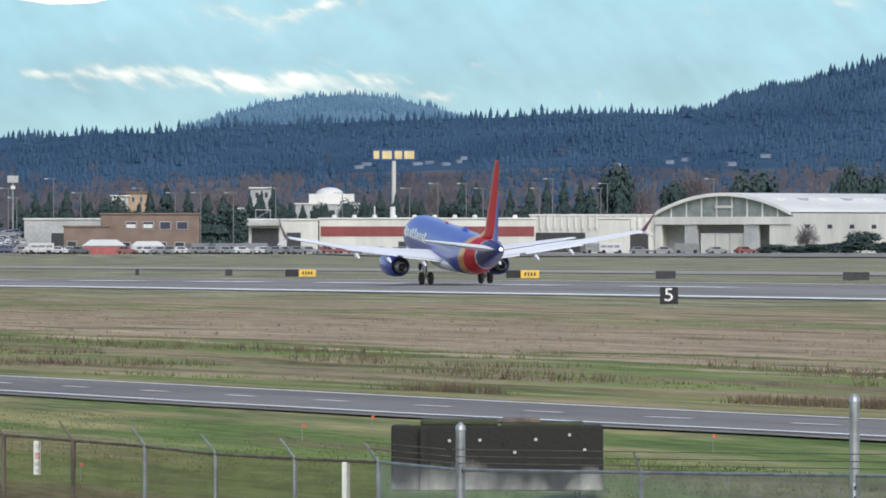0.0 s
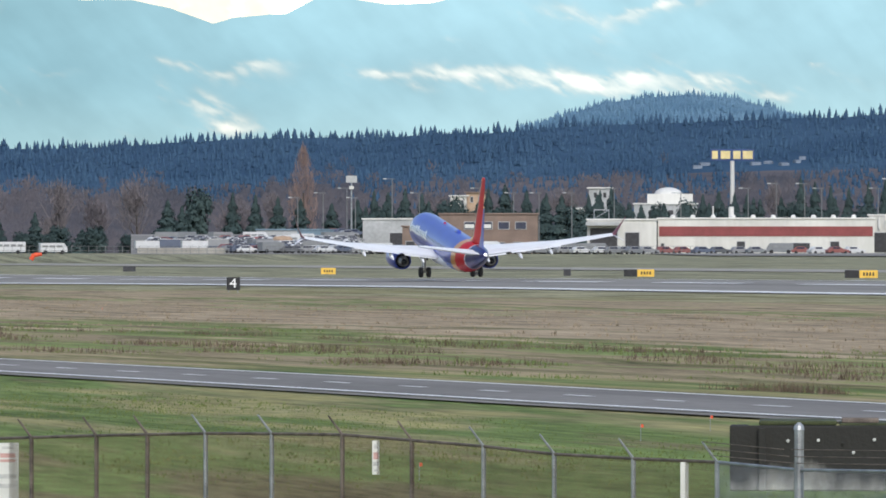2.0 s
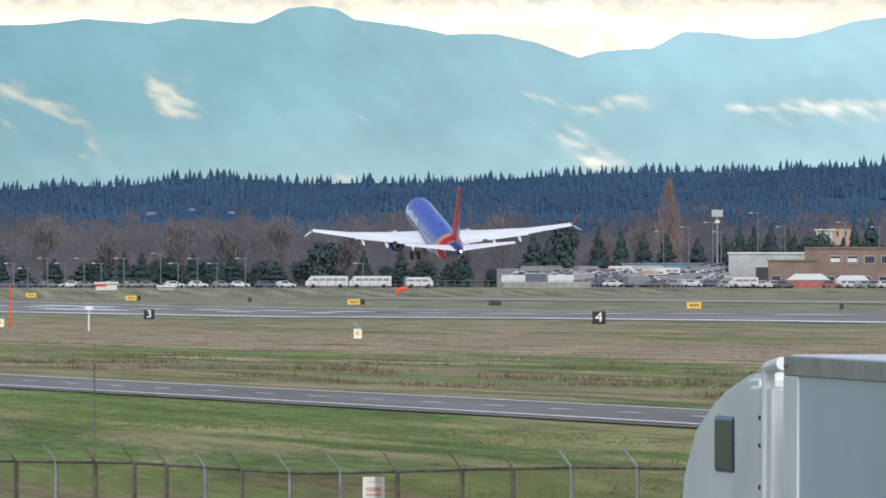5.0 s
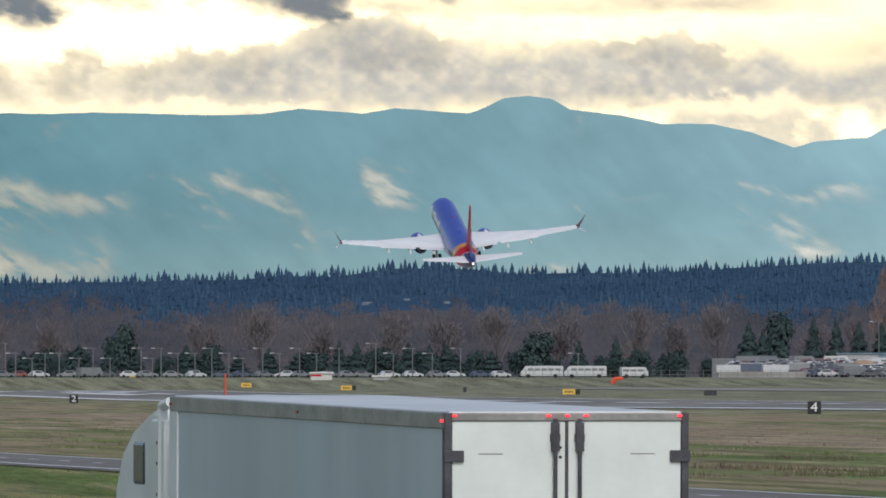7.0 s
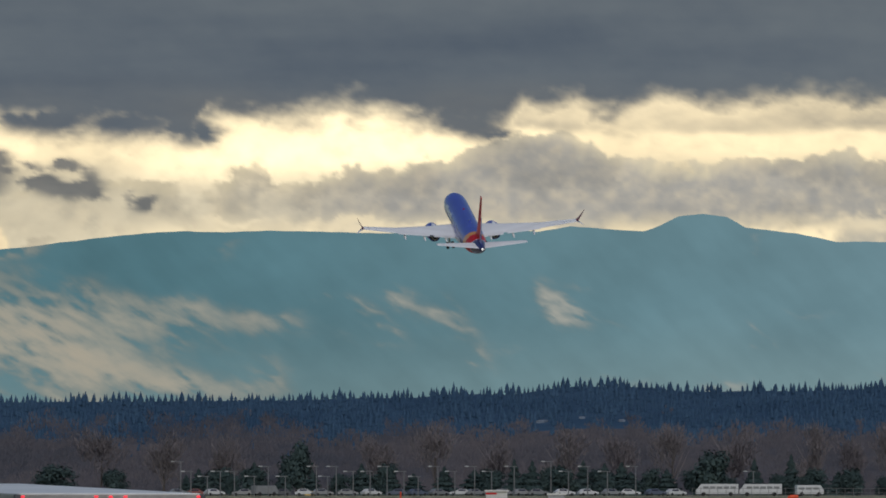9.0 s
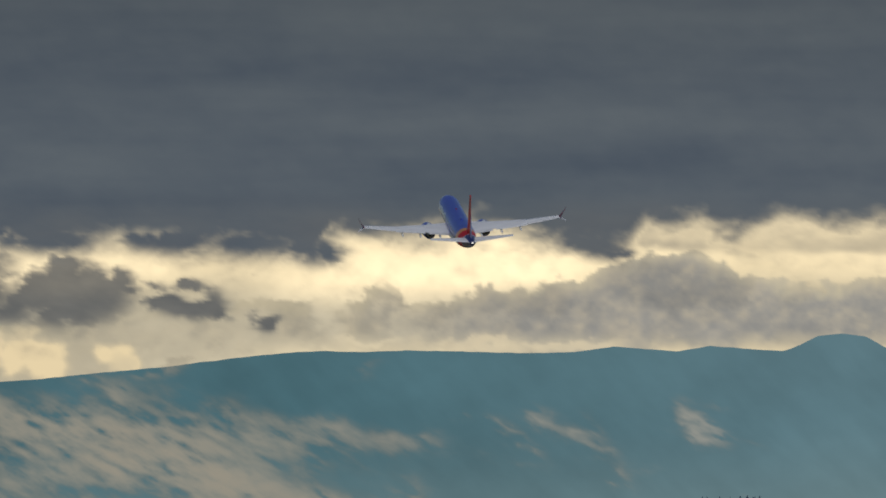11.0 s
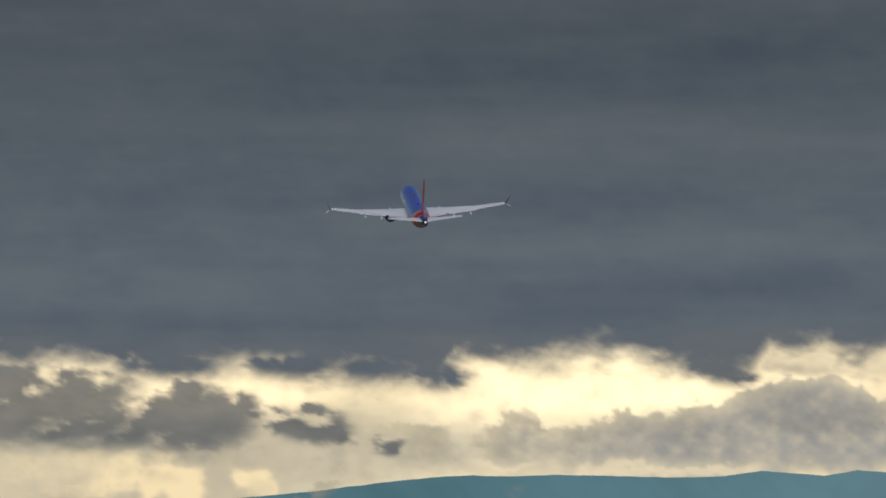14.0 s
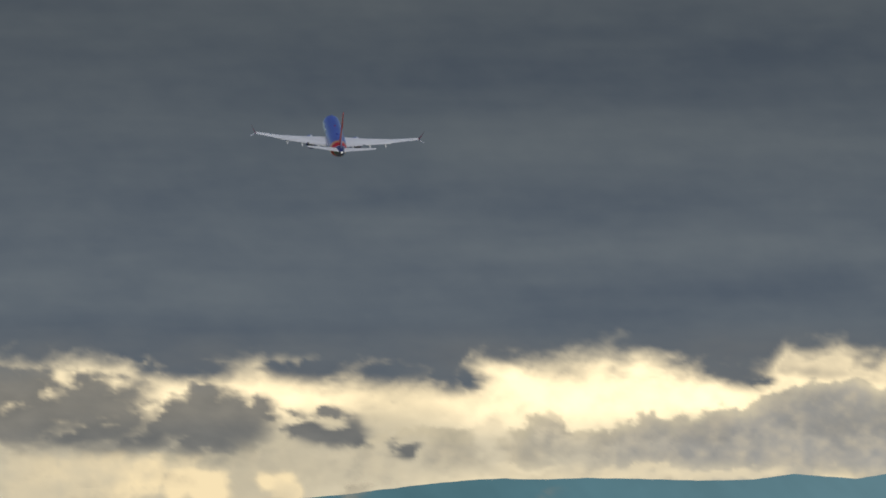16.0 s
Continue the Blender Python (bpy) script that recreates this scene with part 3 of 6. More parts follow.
def build_near_road():
    vs, fs = [], []
    ts = np.linspace(-6, 24, 40)
    for t in ts:
        s_, q_, z = lorry_s(7 + (t - 7) * 0.9), lorry_q(7 + (t - 7) * 0.9), 0
        z = road_z(s_) - 0.005
        for dq, zz in ((-7.5, -1.25), (-4.6, z), (4.6, z), (7.0, -1.25)):
            vs.append((s_, -(q_ + dq - 1.2), zz))
    for i in range(len(ts) - 1):
        for k in range(3):
            a = i * 4 + k
            fs.append((a, a + 1, a + 5, a + 4))
    ob = mesh_object("near_road", vs, fs, M_ROAD)
    ob.matrix_world = RW
    tagged(ob, "asphalt public road on a low bank", "road", kind="structure")


build_near_road()


# ---- weeds and rough grass beside the service road ----
def blades(name, count, s0, s1, q0, q1, h0, h1, mat, label, clump=0.0, lean=0.35, width=0.02):
    rng = np.random.default_rng(len(name) + count)
    vs, fs = [], []
    k = 0
    while k < count:
        s_ = s0 + (s1 - s0) * rng.random() ** 1.3
        q_ = rng.uniform(q0, q1)
        if clump and noise.noise((s_ * 0.045, q_ * 0.16, 7)) < clump:
            k += 0.15
            continue
        z = ground_z(q_, s_) - 0.03
        for j in range(4):
            a, h = rng.uniform(0, 6.28), rng.uniform(h0, h1)
            x, y = s_ + rng.normal(0, 0.14), -q_ + rng.normal(0, 0.14)
            w = width * rng.uniform(0.7, 1.6)
            i = len(vs)
            vs += [(x - w * math.sin(a + 1), y - w * math.cos(a + 1), z), (x + w * math.sin(a + 1), y + w * math.cos(a + 1), z), (x + lean * h * math.cos(a), y + lean * h * math.sin(a), z + h)]
            fs.append((i, i + 1, i + 2))
        k += 1
    ob = mesh_object(name, vs, fs, mat)
    ob.matrix_world = RW
    tagged(ob, label, "grass", kind="stuff")


M_WEED = material("dry_weeds", (0.125, 0.095, 0.068), 0.95, vary=0.3, scale=0.3, second=(0.185, 0.14, 0.10), spec=0.1)
M_BLADE = material("green_blades", (0.13, 0.185, 0.055), 0.9, vary=0.2, scale=0.2, second=(0.19, 0.215, 0.08), spec=0.1)
M_STRAW = material("straw_blades", (0.28, 0.225, 0.15), 0.9, vary=0.25, scale=0.2, spec=0.1)
blades("weeds", 4200, -600, -180, -134, -108, 0.12, 0.36, M_WEED, "clumps of tall brown dead weeds", clump=0.22, width=0.018)
blades("roadside_weeds", 4200, -590, -470, -136.5, -126, 0.08, 0.34, M_WEED, "belt of brown dead weeds along the road", clump=0.14, width=0.016)
blades("verge_grass", 14000, -630, -250, -164, -152, 0.04, 0.1, M_BLADE, "short green grass on the road bank", width=0.02)
blades("rough_grass", 5000, -600, 0, -136, -100, 0.06, 0.18, M_BLADE, "rough green grass beyond the road", clump=0.05, width=0.025)
blades("straw_grass", 3500, -560, 200, -105, -40, 0.08, 0.2, M_STRAW, "dry straw-coloured field grass", clump=0.0, width=0.035)

# ---- distance-remaining signs ----
def text_mesh(body, size, depth):
    cu = bpy.data.curves.new("digit", "FONT")
    cu.body, cu.size, cu.extrude, cu.align_x, cu.align_y = body, size, depth, "CENTER", "CENTER"
    ob = bpy.data.objects.new("digit", cu)
    scene.collection.objects.link(ob)
    me = bpy.data.meshes.new_from_object(ob.evaluated_get(bpy.context.evaluated_depsgraph_get()))
    bpy.data.objects.remove(ob)
    return me


M_SIGNBLACK = material("sign_black", (0.02, 0.02, 0.022), 0.6, vary=0.2, scale=3)
M_SIGNWHITE = material("sign_white", (0.85, 0.85, 0.85), 0.6, vary=0.05, scale=3)
M_YELLOW = material("sign_yellow", (0.80, 0.50, 0.08), 0.55, vary=0.12, scale=3)
for digit, X in (("5", 2151), ("4", 781), ("3", -15), ("2", -529)):
    s = on_line(X, 0)
    view = math.atan2(rw(s, 0).x, rw(s, 0).y)
    top = empty("runway_distance_sign", Matrix.Translation(rw(s, 0, ground_z(0, s) - 0.02)) @ Matrix.Rotation(-view - 0.12, 4, "Z"),
                "black sign with white number " + digit + ", standing in the grass", "airfield sign", "runway distance signs")
    boxed("sign_panel", (-0.66, 0.66, -0.12, 0.12, 0.28, 1.55), M_SIGNBLACK, top, "black sign panel", 0.03)
    for x in (-0.45, 0.45):
        boxed("leg", (x - 0.04, x + 0.04, -0.04, 0.04, -0.05, 0.28), M_STEEL, top)
    d = new("numeral", text_mesh(digit, 1.35, 0.008))
    d.data.materials.append(M_SIGNWHITE)
    d.parent = top
    d.matrix_local = Matrix.Translation((0, -0.132, 0.93)) @ Matrix.Rotation(math.pi / 2, 4, "X") @ Matrix.Diagonal((1.15, 1, 1, 1))
    tagged(d, "white numeral " + digit)


def guidance_sign(X, q, w, h, mat, label, end=None):
    s = on_line(X, q)
    p = rw(s, q, ground_z(q, s))
    top = empty("guidance_sign", Matrix.Translation(p) @ Matrix.Rotation(-math.atan2(p.x, p.y), 4, "Z"), label, "airfield sign", "taxiway guidance signs")
    boxed("sign_panel", (-w / 2, w / 2, -0.12, 0.12, 0.12, 0.12 + h), mat, top, bevel=0.03)
    for x in (-w * 0.35, w * 0.35):
        boxed("leg", (x - 0.05, x + 0.05, -0.05, 0.05, -0.03, 0.12), M_STEEL, top)
    if mat is M_YELLOW:
        for k in range(4):
            x = -w * 0.3 + k * w * 0.17
            boxed("character_bar", (x, x + w * 0.09, -0.135, -0.118, 0.12 + h * 0.3, 0.12 + h * 0.72), M_SIGNBLACK, top, "dark unreadable character")
    if end:
        x0, x1 = (w / 2 + 0.02, w / 2 + 0.75) if end > 0 else (-w / 2 - 1.6, -w / 2 - 0.02)
        boxed("end_panel", (x0, x1, -0.12, 0.12, 0.12, 0.12 + h), M_SIGNBLACK, top, "black end panel", 0.03)


for X, end in ((949, 0), (1511, -1), (1905, -1), (347, 1), (-47, 1), (-224, 0), (-422, 0)):
    guidance_sign(X, 88, 2.0, 0.85, M_YELLOW, "yellow guidance sign with dark characters beside the runway", end)
for X, w in ((2145, 2.1), (597, 1.9), (1372, 0.9), (1210, 0.5), (2482, 2.6), (163, 0.6)):
    guidance_sign(X, 90, w, 0.8, M_DARK, "dark back of a guidance sign beside the runway")

M_HIVIS = material("orange_marker", (0.75, 0.09, 0.03), 0.6, vary=0.15, scale=3)


def mast(name, X, Y0, Y1, d, r, mat, label, category, head=None):
    p = at(X, d, Y0)
    h = (Y0 - Y1) / F * d
    top = empty(name, Matrix.Translation(p), label, category)
    part("pole", tube(bmesh.new(), (0, 0, 0), (0, 0, h), r, r * 0.8, 8), mat, top)
    if head:
        boxed("head", (-head, head, -0.12, 0.12, h - 0.25, h + 0.1), mat, top, bevel=0.03)
    return top


mast("windsock_mast", -261, 531, 452, 1015, 0.1, M_HIVIS, "thin orange-red airfield mast", "mast")
mast("approach_light_mast", -122, 536, 494, 960, 0.08, M_WHITE, "white approach light mast in the grass", "mast", 0.35)
mast("whip_aerial", -112, 850, 558, 206, 0.016, M_RUST, "thin dark whip aerial beside the fence", "aerial")
for X, Y, d, w, h in ((354, 548, 837, 0.3, 0.65), (-358, 531, 1000, 0.32, 0.6), (-278, 528, 1030, 0.32, 0.7)):
    p = at(X, d, Y)
    top = empty("equipment_box", Matrix.Translation(p), "small white equipment box standing in the grass", "equipment box")
    boxed("cabinet", (-w, w, -w, w, -0.05, h), M_WHITE, top, "white cabinet", 0.03)
    boxed("lid", (-w * 1.1, w * 1.1, -w * 1.1, w * 1.1, h, h + 0.06), M_STEEL, top, "grey lid", 0.02)
    boxed("panel", (-w * 0.5, w * 0.4, -w - 0.02, -w + 0.02, h * 0.3, h * 0.75), M_YELLOW, top, "yellow notice")
    if X > 0:
        part("arm", tube(bmesh.new(), (0.2, 0, h), (-0.35, 0, h + 0.55), 0.04), M_STEEL, top, "slanting arm")
for X, Y, d in ((1502, 785, 226), (1625, 771, 238), (2229, 788, 214), (1110, 828, 205), (548, 560, 740)):
    p = at(X, d, Y)
    p.z = ground_z((RW.inverted() @ p).y * -1)
    top = empty("marker_flag", Matrix.Translation(p), "small orange survey flag in the grass", "flag", "survey flags")
    part("stake", tube(bmesh.new(), (0, 0, -0.03), (0, 0, 0.3), 0.006, n=6), M_STEEL, top)
    boxed("flag", (0, 0.055, -0.004, 0.004, 0.24, 0.3), M_HIVIS, top, "orange flag")
p = at(430, 1450, 474)
top = empty("fallen_windsock", Matrix.Translation(p), "orange windsock on a low stand beside the taxiway", "windsock")
bm = tube(bmesh.new(), (-0.5, 0, 0.3), (-0.1, 0, 1.0), 0.3, 0.28, 10)
tube(bm, (-0.1, 0, 0.9), (0.9, 0, 1.0), 0.3, 0.2, 10)
part("sock", bm, M_HIVIS, top, "orange fabric sock")
part("stand", tube(bmesh.new(), (-0.4, 0, -0.1), (-0.4, 0, 0.4), 0.08), M_STEEL, top)


# ---- boundary fence ----
def fence_point(X):
    xs = [-700, -330, -41, 265, 540, 745, 965, 1213, 1349, 1489, 1637, 1782, 2102, 2479, 2900]
    ys = [758, 765, 769, 789, 781, 777, 779, 799, 814, 822, 828, 842, 847, 852, 858]
    Y = float(np.interp(X, xs, ys))
    return at(X, 211.0 - (X + 700) * 0.01444, Y)


def build_fence():
    top = empty("chain_link_fence", Matrix(), "galvanised chain-link fence with slanting barbed-wire arms", "fence")
    posts = [-640, -560, -480, -400, -325, -250, -180, -110, -41, 16, 84, 149, 234, 324, 424, 539, 629, 732, 849, 974, 1097, 1224, 1349, 1489, 1637, 1782, 2102, 2479, 2860]
    out = Vector((-math.cos(PHI), -math.sin(PHI), 0))
    pts = [fence_point(X) for X in posts]
    for X, p in zip(posts, pts):
        big = X in (1782, 2479)
        g = -1.3
        h = p.z + (0.62 if X == 1782 else 1.08 if big else 0.0)
        mat = M_STEEL if X > 1300 else M_RUST if X % 3 else M_STEEL
        bm = tube(bmesh.new(), (p.x, p.y, g), (p.x, p.y, h), 0.075 if big else 0.038, n=10)
        if big:
            tube(bm, (p.x, p.y, h), (p.x, p.y, h + 0.07), 0.088, 0.07, n=10)
            tube(bm, (p.x, p.y, h + 0.07), (p.x, p.y, h + 0.12), 0.07, 0.02, n=10)
        post = part("terminal_post" if big else "post", bm, mat, top, "thick capped terminal post" if big else "")
        if not big:
            o = out if X < 1782 or X > 2479 else Vector((-0.55, -0.8, 0))
            part("barb_arm", tube(bmesh.new(), p, p + o * 0.24 + Vector((0, 0, 0.32)), 0.024, 0.016, 6), mat, post, "slanting barbed-wire arm")
    for (Xa, a), (Xb, b) in zip(zip(posts, pts), zip(posts[1:], pts[1:])):
        mat = M_STEEL if Xa > 1500 else M_RUST
        part("top_rail", tube(bmesh.new(), a, b, 0.026, n=8), mat, top)
        o = out if Xa < 1782 else Vector((-0.55, -0.8, 0))
        if Xa >= 1600:
            for k in (0.33, 0.66, 1.0):
                off = o * 0.24 * k + Vector((0, 0, 0.32 * k))
                w = part("barbed_wire", tube(bmesh.new(), a + off, b + off, 0.007, n=4), M_RUST, top)
        # woven mesh
        vs, fs = [], []
        L = (b - a).length
        u = (b - a) / L
        side = Vector((0, 0, 1)).cross(u).normalized()
        hgt = a.z + 1.2
        step, r = 0.062, 0.0036
        for sign in (1, -1):
            x = -hgt
            while x < L + hgt:
                e = []
                for zz in (0.0, hgt):
                    xx = x + sign * (zz - hgt / 2)
                    e.append([xx, zz])
                x += step
                (x0, z0), (x1, z1) = e
                if max(x0, x1) < 0 or min(x0, x1) > L:
                    continue
                for q_ in e:
                    c = min(max(q_[0], 0), L)
                    q_[1] += sign * (c - q_[0])
                    q_[0] = c
                P, Q = [a + u * q_[0] + Vector((0, 0, q_[1] - hgt)) + side * 0.02 * sign for q_ in e]
                i = len(vs)
                for c in (P, Q):
                    vs += [c + u * r, c - u * r * 0.5 + side * r, c - u * r * 0.5 - side * r]
                fs += [(i, i + 1, i + 4, i + 3), (i + 1, i + 2, i + 5, i + 4), (i + 2, i, i + 3, i + 5)]
        mesh_object("woven_mesh", vs, fs, M_STEEL if Xa > 1500 else M_MESH, top)
    return top


fence = build_fence()
M_NOTICE = material("notice_white", (0.66, 0.66, 0.62), 0.6, vary=0.06, scale=3)
M_INKRED = material("notice_red_ink", (0.55, 0.33, 0.3), 0.7, vary=0.15, scale=6)
M_INKGREY = material("notice_grey_ink", (0.5, 0.5, 0.48), 0.7, vary=0.15, scale=6)


def notice(X, w, h, lift, rows, label, name="fence_notice"):
    p = fence_point(X)
    top = empty(name, Matrix.Translation(p + Vector((0, -0.06, lift))) @ Matrix.Rotation(0.06, 4, "Z"), label, "sign")
    boxed("board", (-w / 2, w / 2, -0.012, 0.012, -h, 0), M_NOTICE, top, "white board", 0.004)
    for z, hh, frac, mat in rows:
        boxed("writing_bar", (-w * frac / 2, w * frac / 2, -0.018, -0.011, -h * z - h * hh, -h * z), mat, top, "faded unreadable line")


notice(382, 0.38, 1.5, -0.08, ((0.04, 0.03, 0.5, M_INKGREY), (0.12, 0.05, 0.7, M_INKRED), (0.19, 0.03, 0.7, M_INKRED), (0.36, 0.05, 0.8, M_INKGREY), (0.47, 0.05, 0.8, M_INKGREY)), "tall white notice board with faded red writing on the fence")
notice(1033, 0.12, 0.56, -0.05, ((0.1, 0.14, 0.6, M_INKGREY), (0.35, 0.2, 0.7, M_INKRED), (0.62, 0.12, 0.7, M_INKGREY), (0.85, 0.06, 0.5, M_INKGREY)), "narrow white notice plate with unreadable writing on the fence")
notice(1579, 0.13, 1.2, -0.02, (), "plain white marker board on the fence", "fence_marker")
notice(2479, 0.05, 0.5, -0.1, ((0.1, 0.12, 0.6, M_SIGNBLACK), (0.4, 0.12, 0.6, M_SIGNBLACK)), "small white label with dark marks on the terminal post", "post_label")


# ---- concrete headwall ----
def stained_concrete():
    m = material("stained_concrete", (0.5, 0.49, 0.45), 0.9, vary=0.2, scale=1.2, fine=9, bump=0.4)
    t = m.node_tree
    b = t.nodes["Principled BSDF"]
    old = b.inputs["Base Color"].links[0].from_socket
    tc, sep, n = t.nodes.new("ShaderNodeTexCoord"), t.nodes.new("ShaderNodeSeparateXYZ"), t.nodes.new("ShaderNodeTexNoise")
    mp = t.nodes.new("ShaderNodeMapping")
    mp.inputs["Scale"].default_value = (1.5, 1.5, 0.5)
    n.inputs["Scale"].default_value, n.inputs["Detail"].default_value = 1.0, 6
    t.links.new(tc.outputs["Object"], sep.inputs[0])
    t.links.new(tc.outputs["Object"], mp.inputs[0])
    t.links.new(mp.outputs[0], n.inputs["Vector"])
    a = t.nodes.new("ShaderNodeMath")
    a.operation = "MULTIPLY_ADD"
    a.inputs[1].default_value, a.inputs[2].default_value = 0.6, -0.3
    t.links.new(sep.outputs[2], a.inputs[0])
    s_ = t.nodes.new("ShaderNodeMath")
    t.links.new(a.outputs[0], s_.inputs[0])
    t.links.new(n.outputs[0], s_.inputs[1])
    ramp = t.nodes.new("ShaderNodeValToRGB")
    ramp.color_ramp.elements[0].position, ramp.color_ramp.elements[1].position = 0.1, 0.42
    t.links.new(s_.outputs[0], ramp.inputs[0])
    mix = t.nodes.new("ShaderNodeMix")
    mix.data_type = "RGBA"
    mix.inputs[7].default_value = (0.026, 0.025, 0.022, 1)
    t.links.new(ramp.outputs[0], mix.inputs[0])
    t.links.new(old, mix.inputs[6])
    t.links.new(mix.outputs[2], b.inputs["Base Color"])
    return m


M_CONCRETE = stained_concrete()
M_MOSS = material("mossy_top", (0.05, 0.06, 0.025), 0.95, vary=0.35, scale=3, fine=12)
p = at(1847, 194, 872)
p.z = -0.06
top = empty("concrete_headwall", Matrix.Translation(p) @ Matrix.Rotation(-0.05, 4, "Z"), "black-stained concrete drainage headwall in the grass", "concrete block")
boxed("front_wall", (-1.82, 1.82, -0.1, 0.2, 0.0, 1.12), M_CONCRETE, top, "black-stained concrete face", 0.03)
boxed("side_wall", (-1.82, -1.5, 0.2, 2.6, 0.0, 1.1), M_CONCRETE, top, "", 0.03)
boxed("side_wall", (1.5, 1.82, 0.2, 2.6, 0.0, 1.1), M_CONCRETE, top, "", 0.03)
boxed("slab", (-1.32, 0.02, 0.1, 2.6, 1.12, 1.2), M_MOSS, top, "mossy cover slab", 0.03)
boxed("slab", (0.06, 1.5, 0.1, 2.6, 1.10, 1.16), M_MOSS, top, "mossy cover slab", 0.03)
boxed("hatch", (0.1, 0.74, 0.3, 1.2, 1.16, 1.25), M_RUST, top, "brown hatch cover", 0.02)
boxed("pilaster", (-1.33, -1.2, -0.22, -0.1, 0.0, 1.08), M_CONCRETE, top, "", 0.02)
for x, z in ((-0.82, 0.86), (-0.3, 0.87), (0.3, 0.66), (0.66, 0.88), (1.24, 0.96), (1.5, 0.7), (0.12, 0.82)):
    part("bolt_boss", lathe(bmesh.new(), [(-0.13, 0.012), (-0.125, 0.03), (-0.09, 0.03)], 10, "Y", (x, 0, z)), M_CONCRETE if x == 0.12 else M_INKGREY, top, "pale round boss")

# ---- buildings, vehicles and lamps beyond the runway ----
GZ_FAR = 3.0
M_WALLW = material("white_cladding", (0.62, 0.61, 0.57), 0.7, vary=0.12, scale=0.15, stretch=(1, 1, 0.2), fine=10)
M_WALLG = material("grey_cladding", (0.42, 0.43, 0.43), 0.75, vary=0.15, scale=0.2, fine=8)
M_STRIPE = material("maroon_band", (0.24, 0.055, 0.055), 0.6, vary=0.12, scale=0.3)
M_BRICK = material("brown_render", (0.22, 0.16, 0.13), 0.85, vary=0.15, scale=0.3, fine=14)
M_TAN = material("tan_render", (0.45, 0.32, 0.22), 0.85, vary=0.15, scale=0.3)
M_ROOFW = material("white_roof_sheet", (0.72, 0.71, 0.67), 0.55, vary=0.1, scale=0.2, stretch=(1, 0.1, 1))
M_GLAZE = material("greenish_glazing", (0.21, 0.24, 0.23), 0.25, vary=0.2, scale=0.4)
M_FADED = material("faded_red_panel", (0.42, 0.1, 0.1), 0.7, vary=0.15, scale=0.5)
M_BLUEROOF = material("blue_grey_sheet", (0.16, 0.24, 0.30), 0.6, vary=0.15, scale=0.3)
PX = 1.0 / F


def site(X, d, z=GZ_FAR, turn=0.0):
    """Pose on the far ground, facing the camera."""
    p = at(X, d)
    return Matrix.Translation((p.x, p.y, z)) @ Matrix.Rotation(-(X - 784) / F + turn, 4, "Z")


def rise(Y, d, z=GZ_FAR):
    """Height above the far ground of the panorama's row Y at distance d."""
    return EYE[2] - (Y - HOR) / F * d - z


def block(name, X0, X1, Y0, d, depth, mat, label, roof=M_ROOFW, lip=0.25):
    """A flat-roofed building that spans the columns X0 to X1."""
    w = (X1 - X0) * d * PX
    h = rise(Y0, d)
    top = empty(name, site((X0 + X1) / 2, d), label, "building")
    wall = boxed("wall", (-w / 2, w / 2, 0, depth, -0.3, h), mat, top, bevel=0.05)
    boxed("roof", (-w / 2 - lip, w / 2 + lip, -lip, depth + lip, h, h + 0.3), roof, top, "flat roof edge", 0.04)
    return top, wall, w, h


def openings(wall, w, spots, mat, name="window", frame_mat=None, frac=True):
    """Framed windows and bays, a bay's inner shade drawn as a dark panel: spots of (x0, x1, z0, z1)."""
    for x0, x1, z0, z1 in spots:
        f = boxed(name, (x0, x1, -0.12, 0.06, z0, z1), frame_mat or M_WALLG, wall, bevel=0.03)
        boxed("pane", (x0 + 0.12, x1 - 0.12, -0.14, -0.1, z0 + 0.12, z1 - 0.12), mat, f, "dark panel filling an opening")


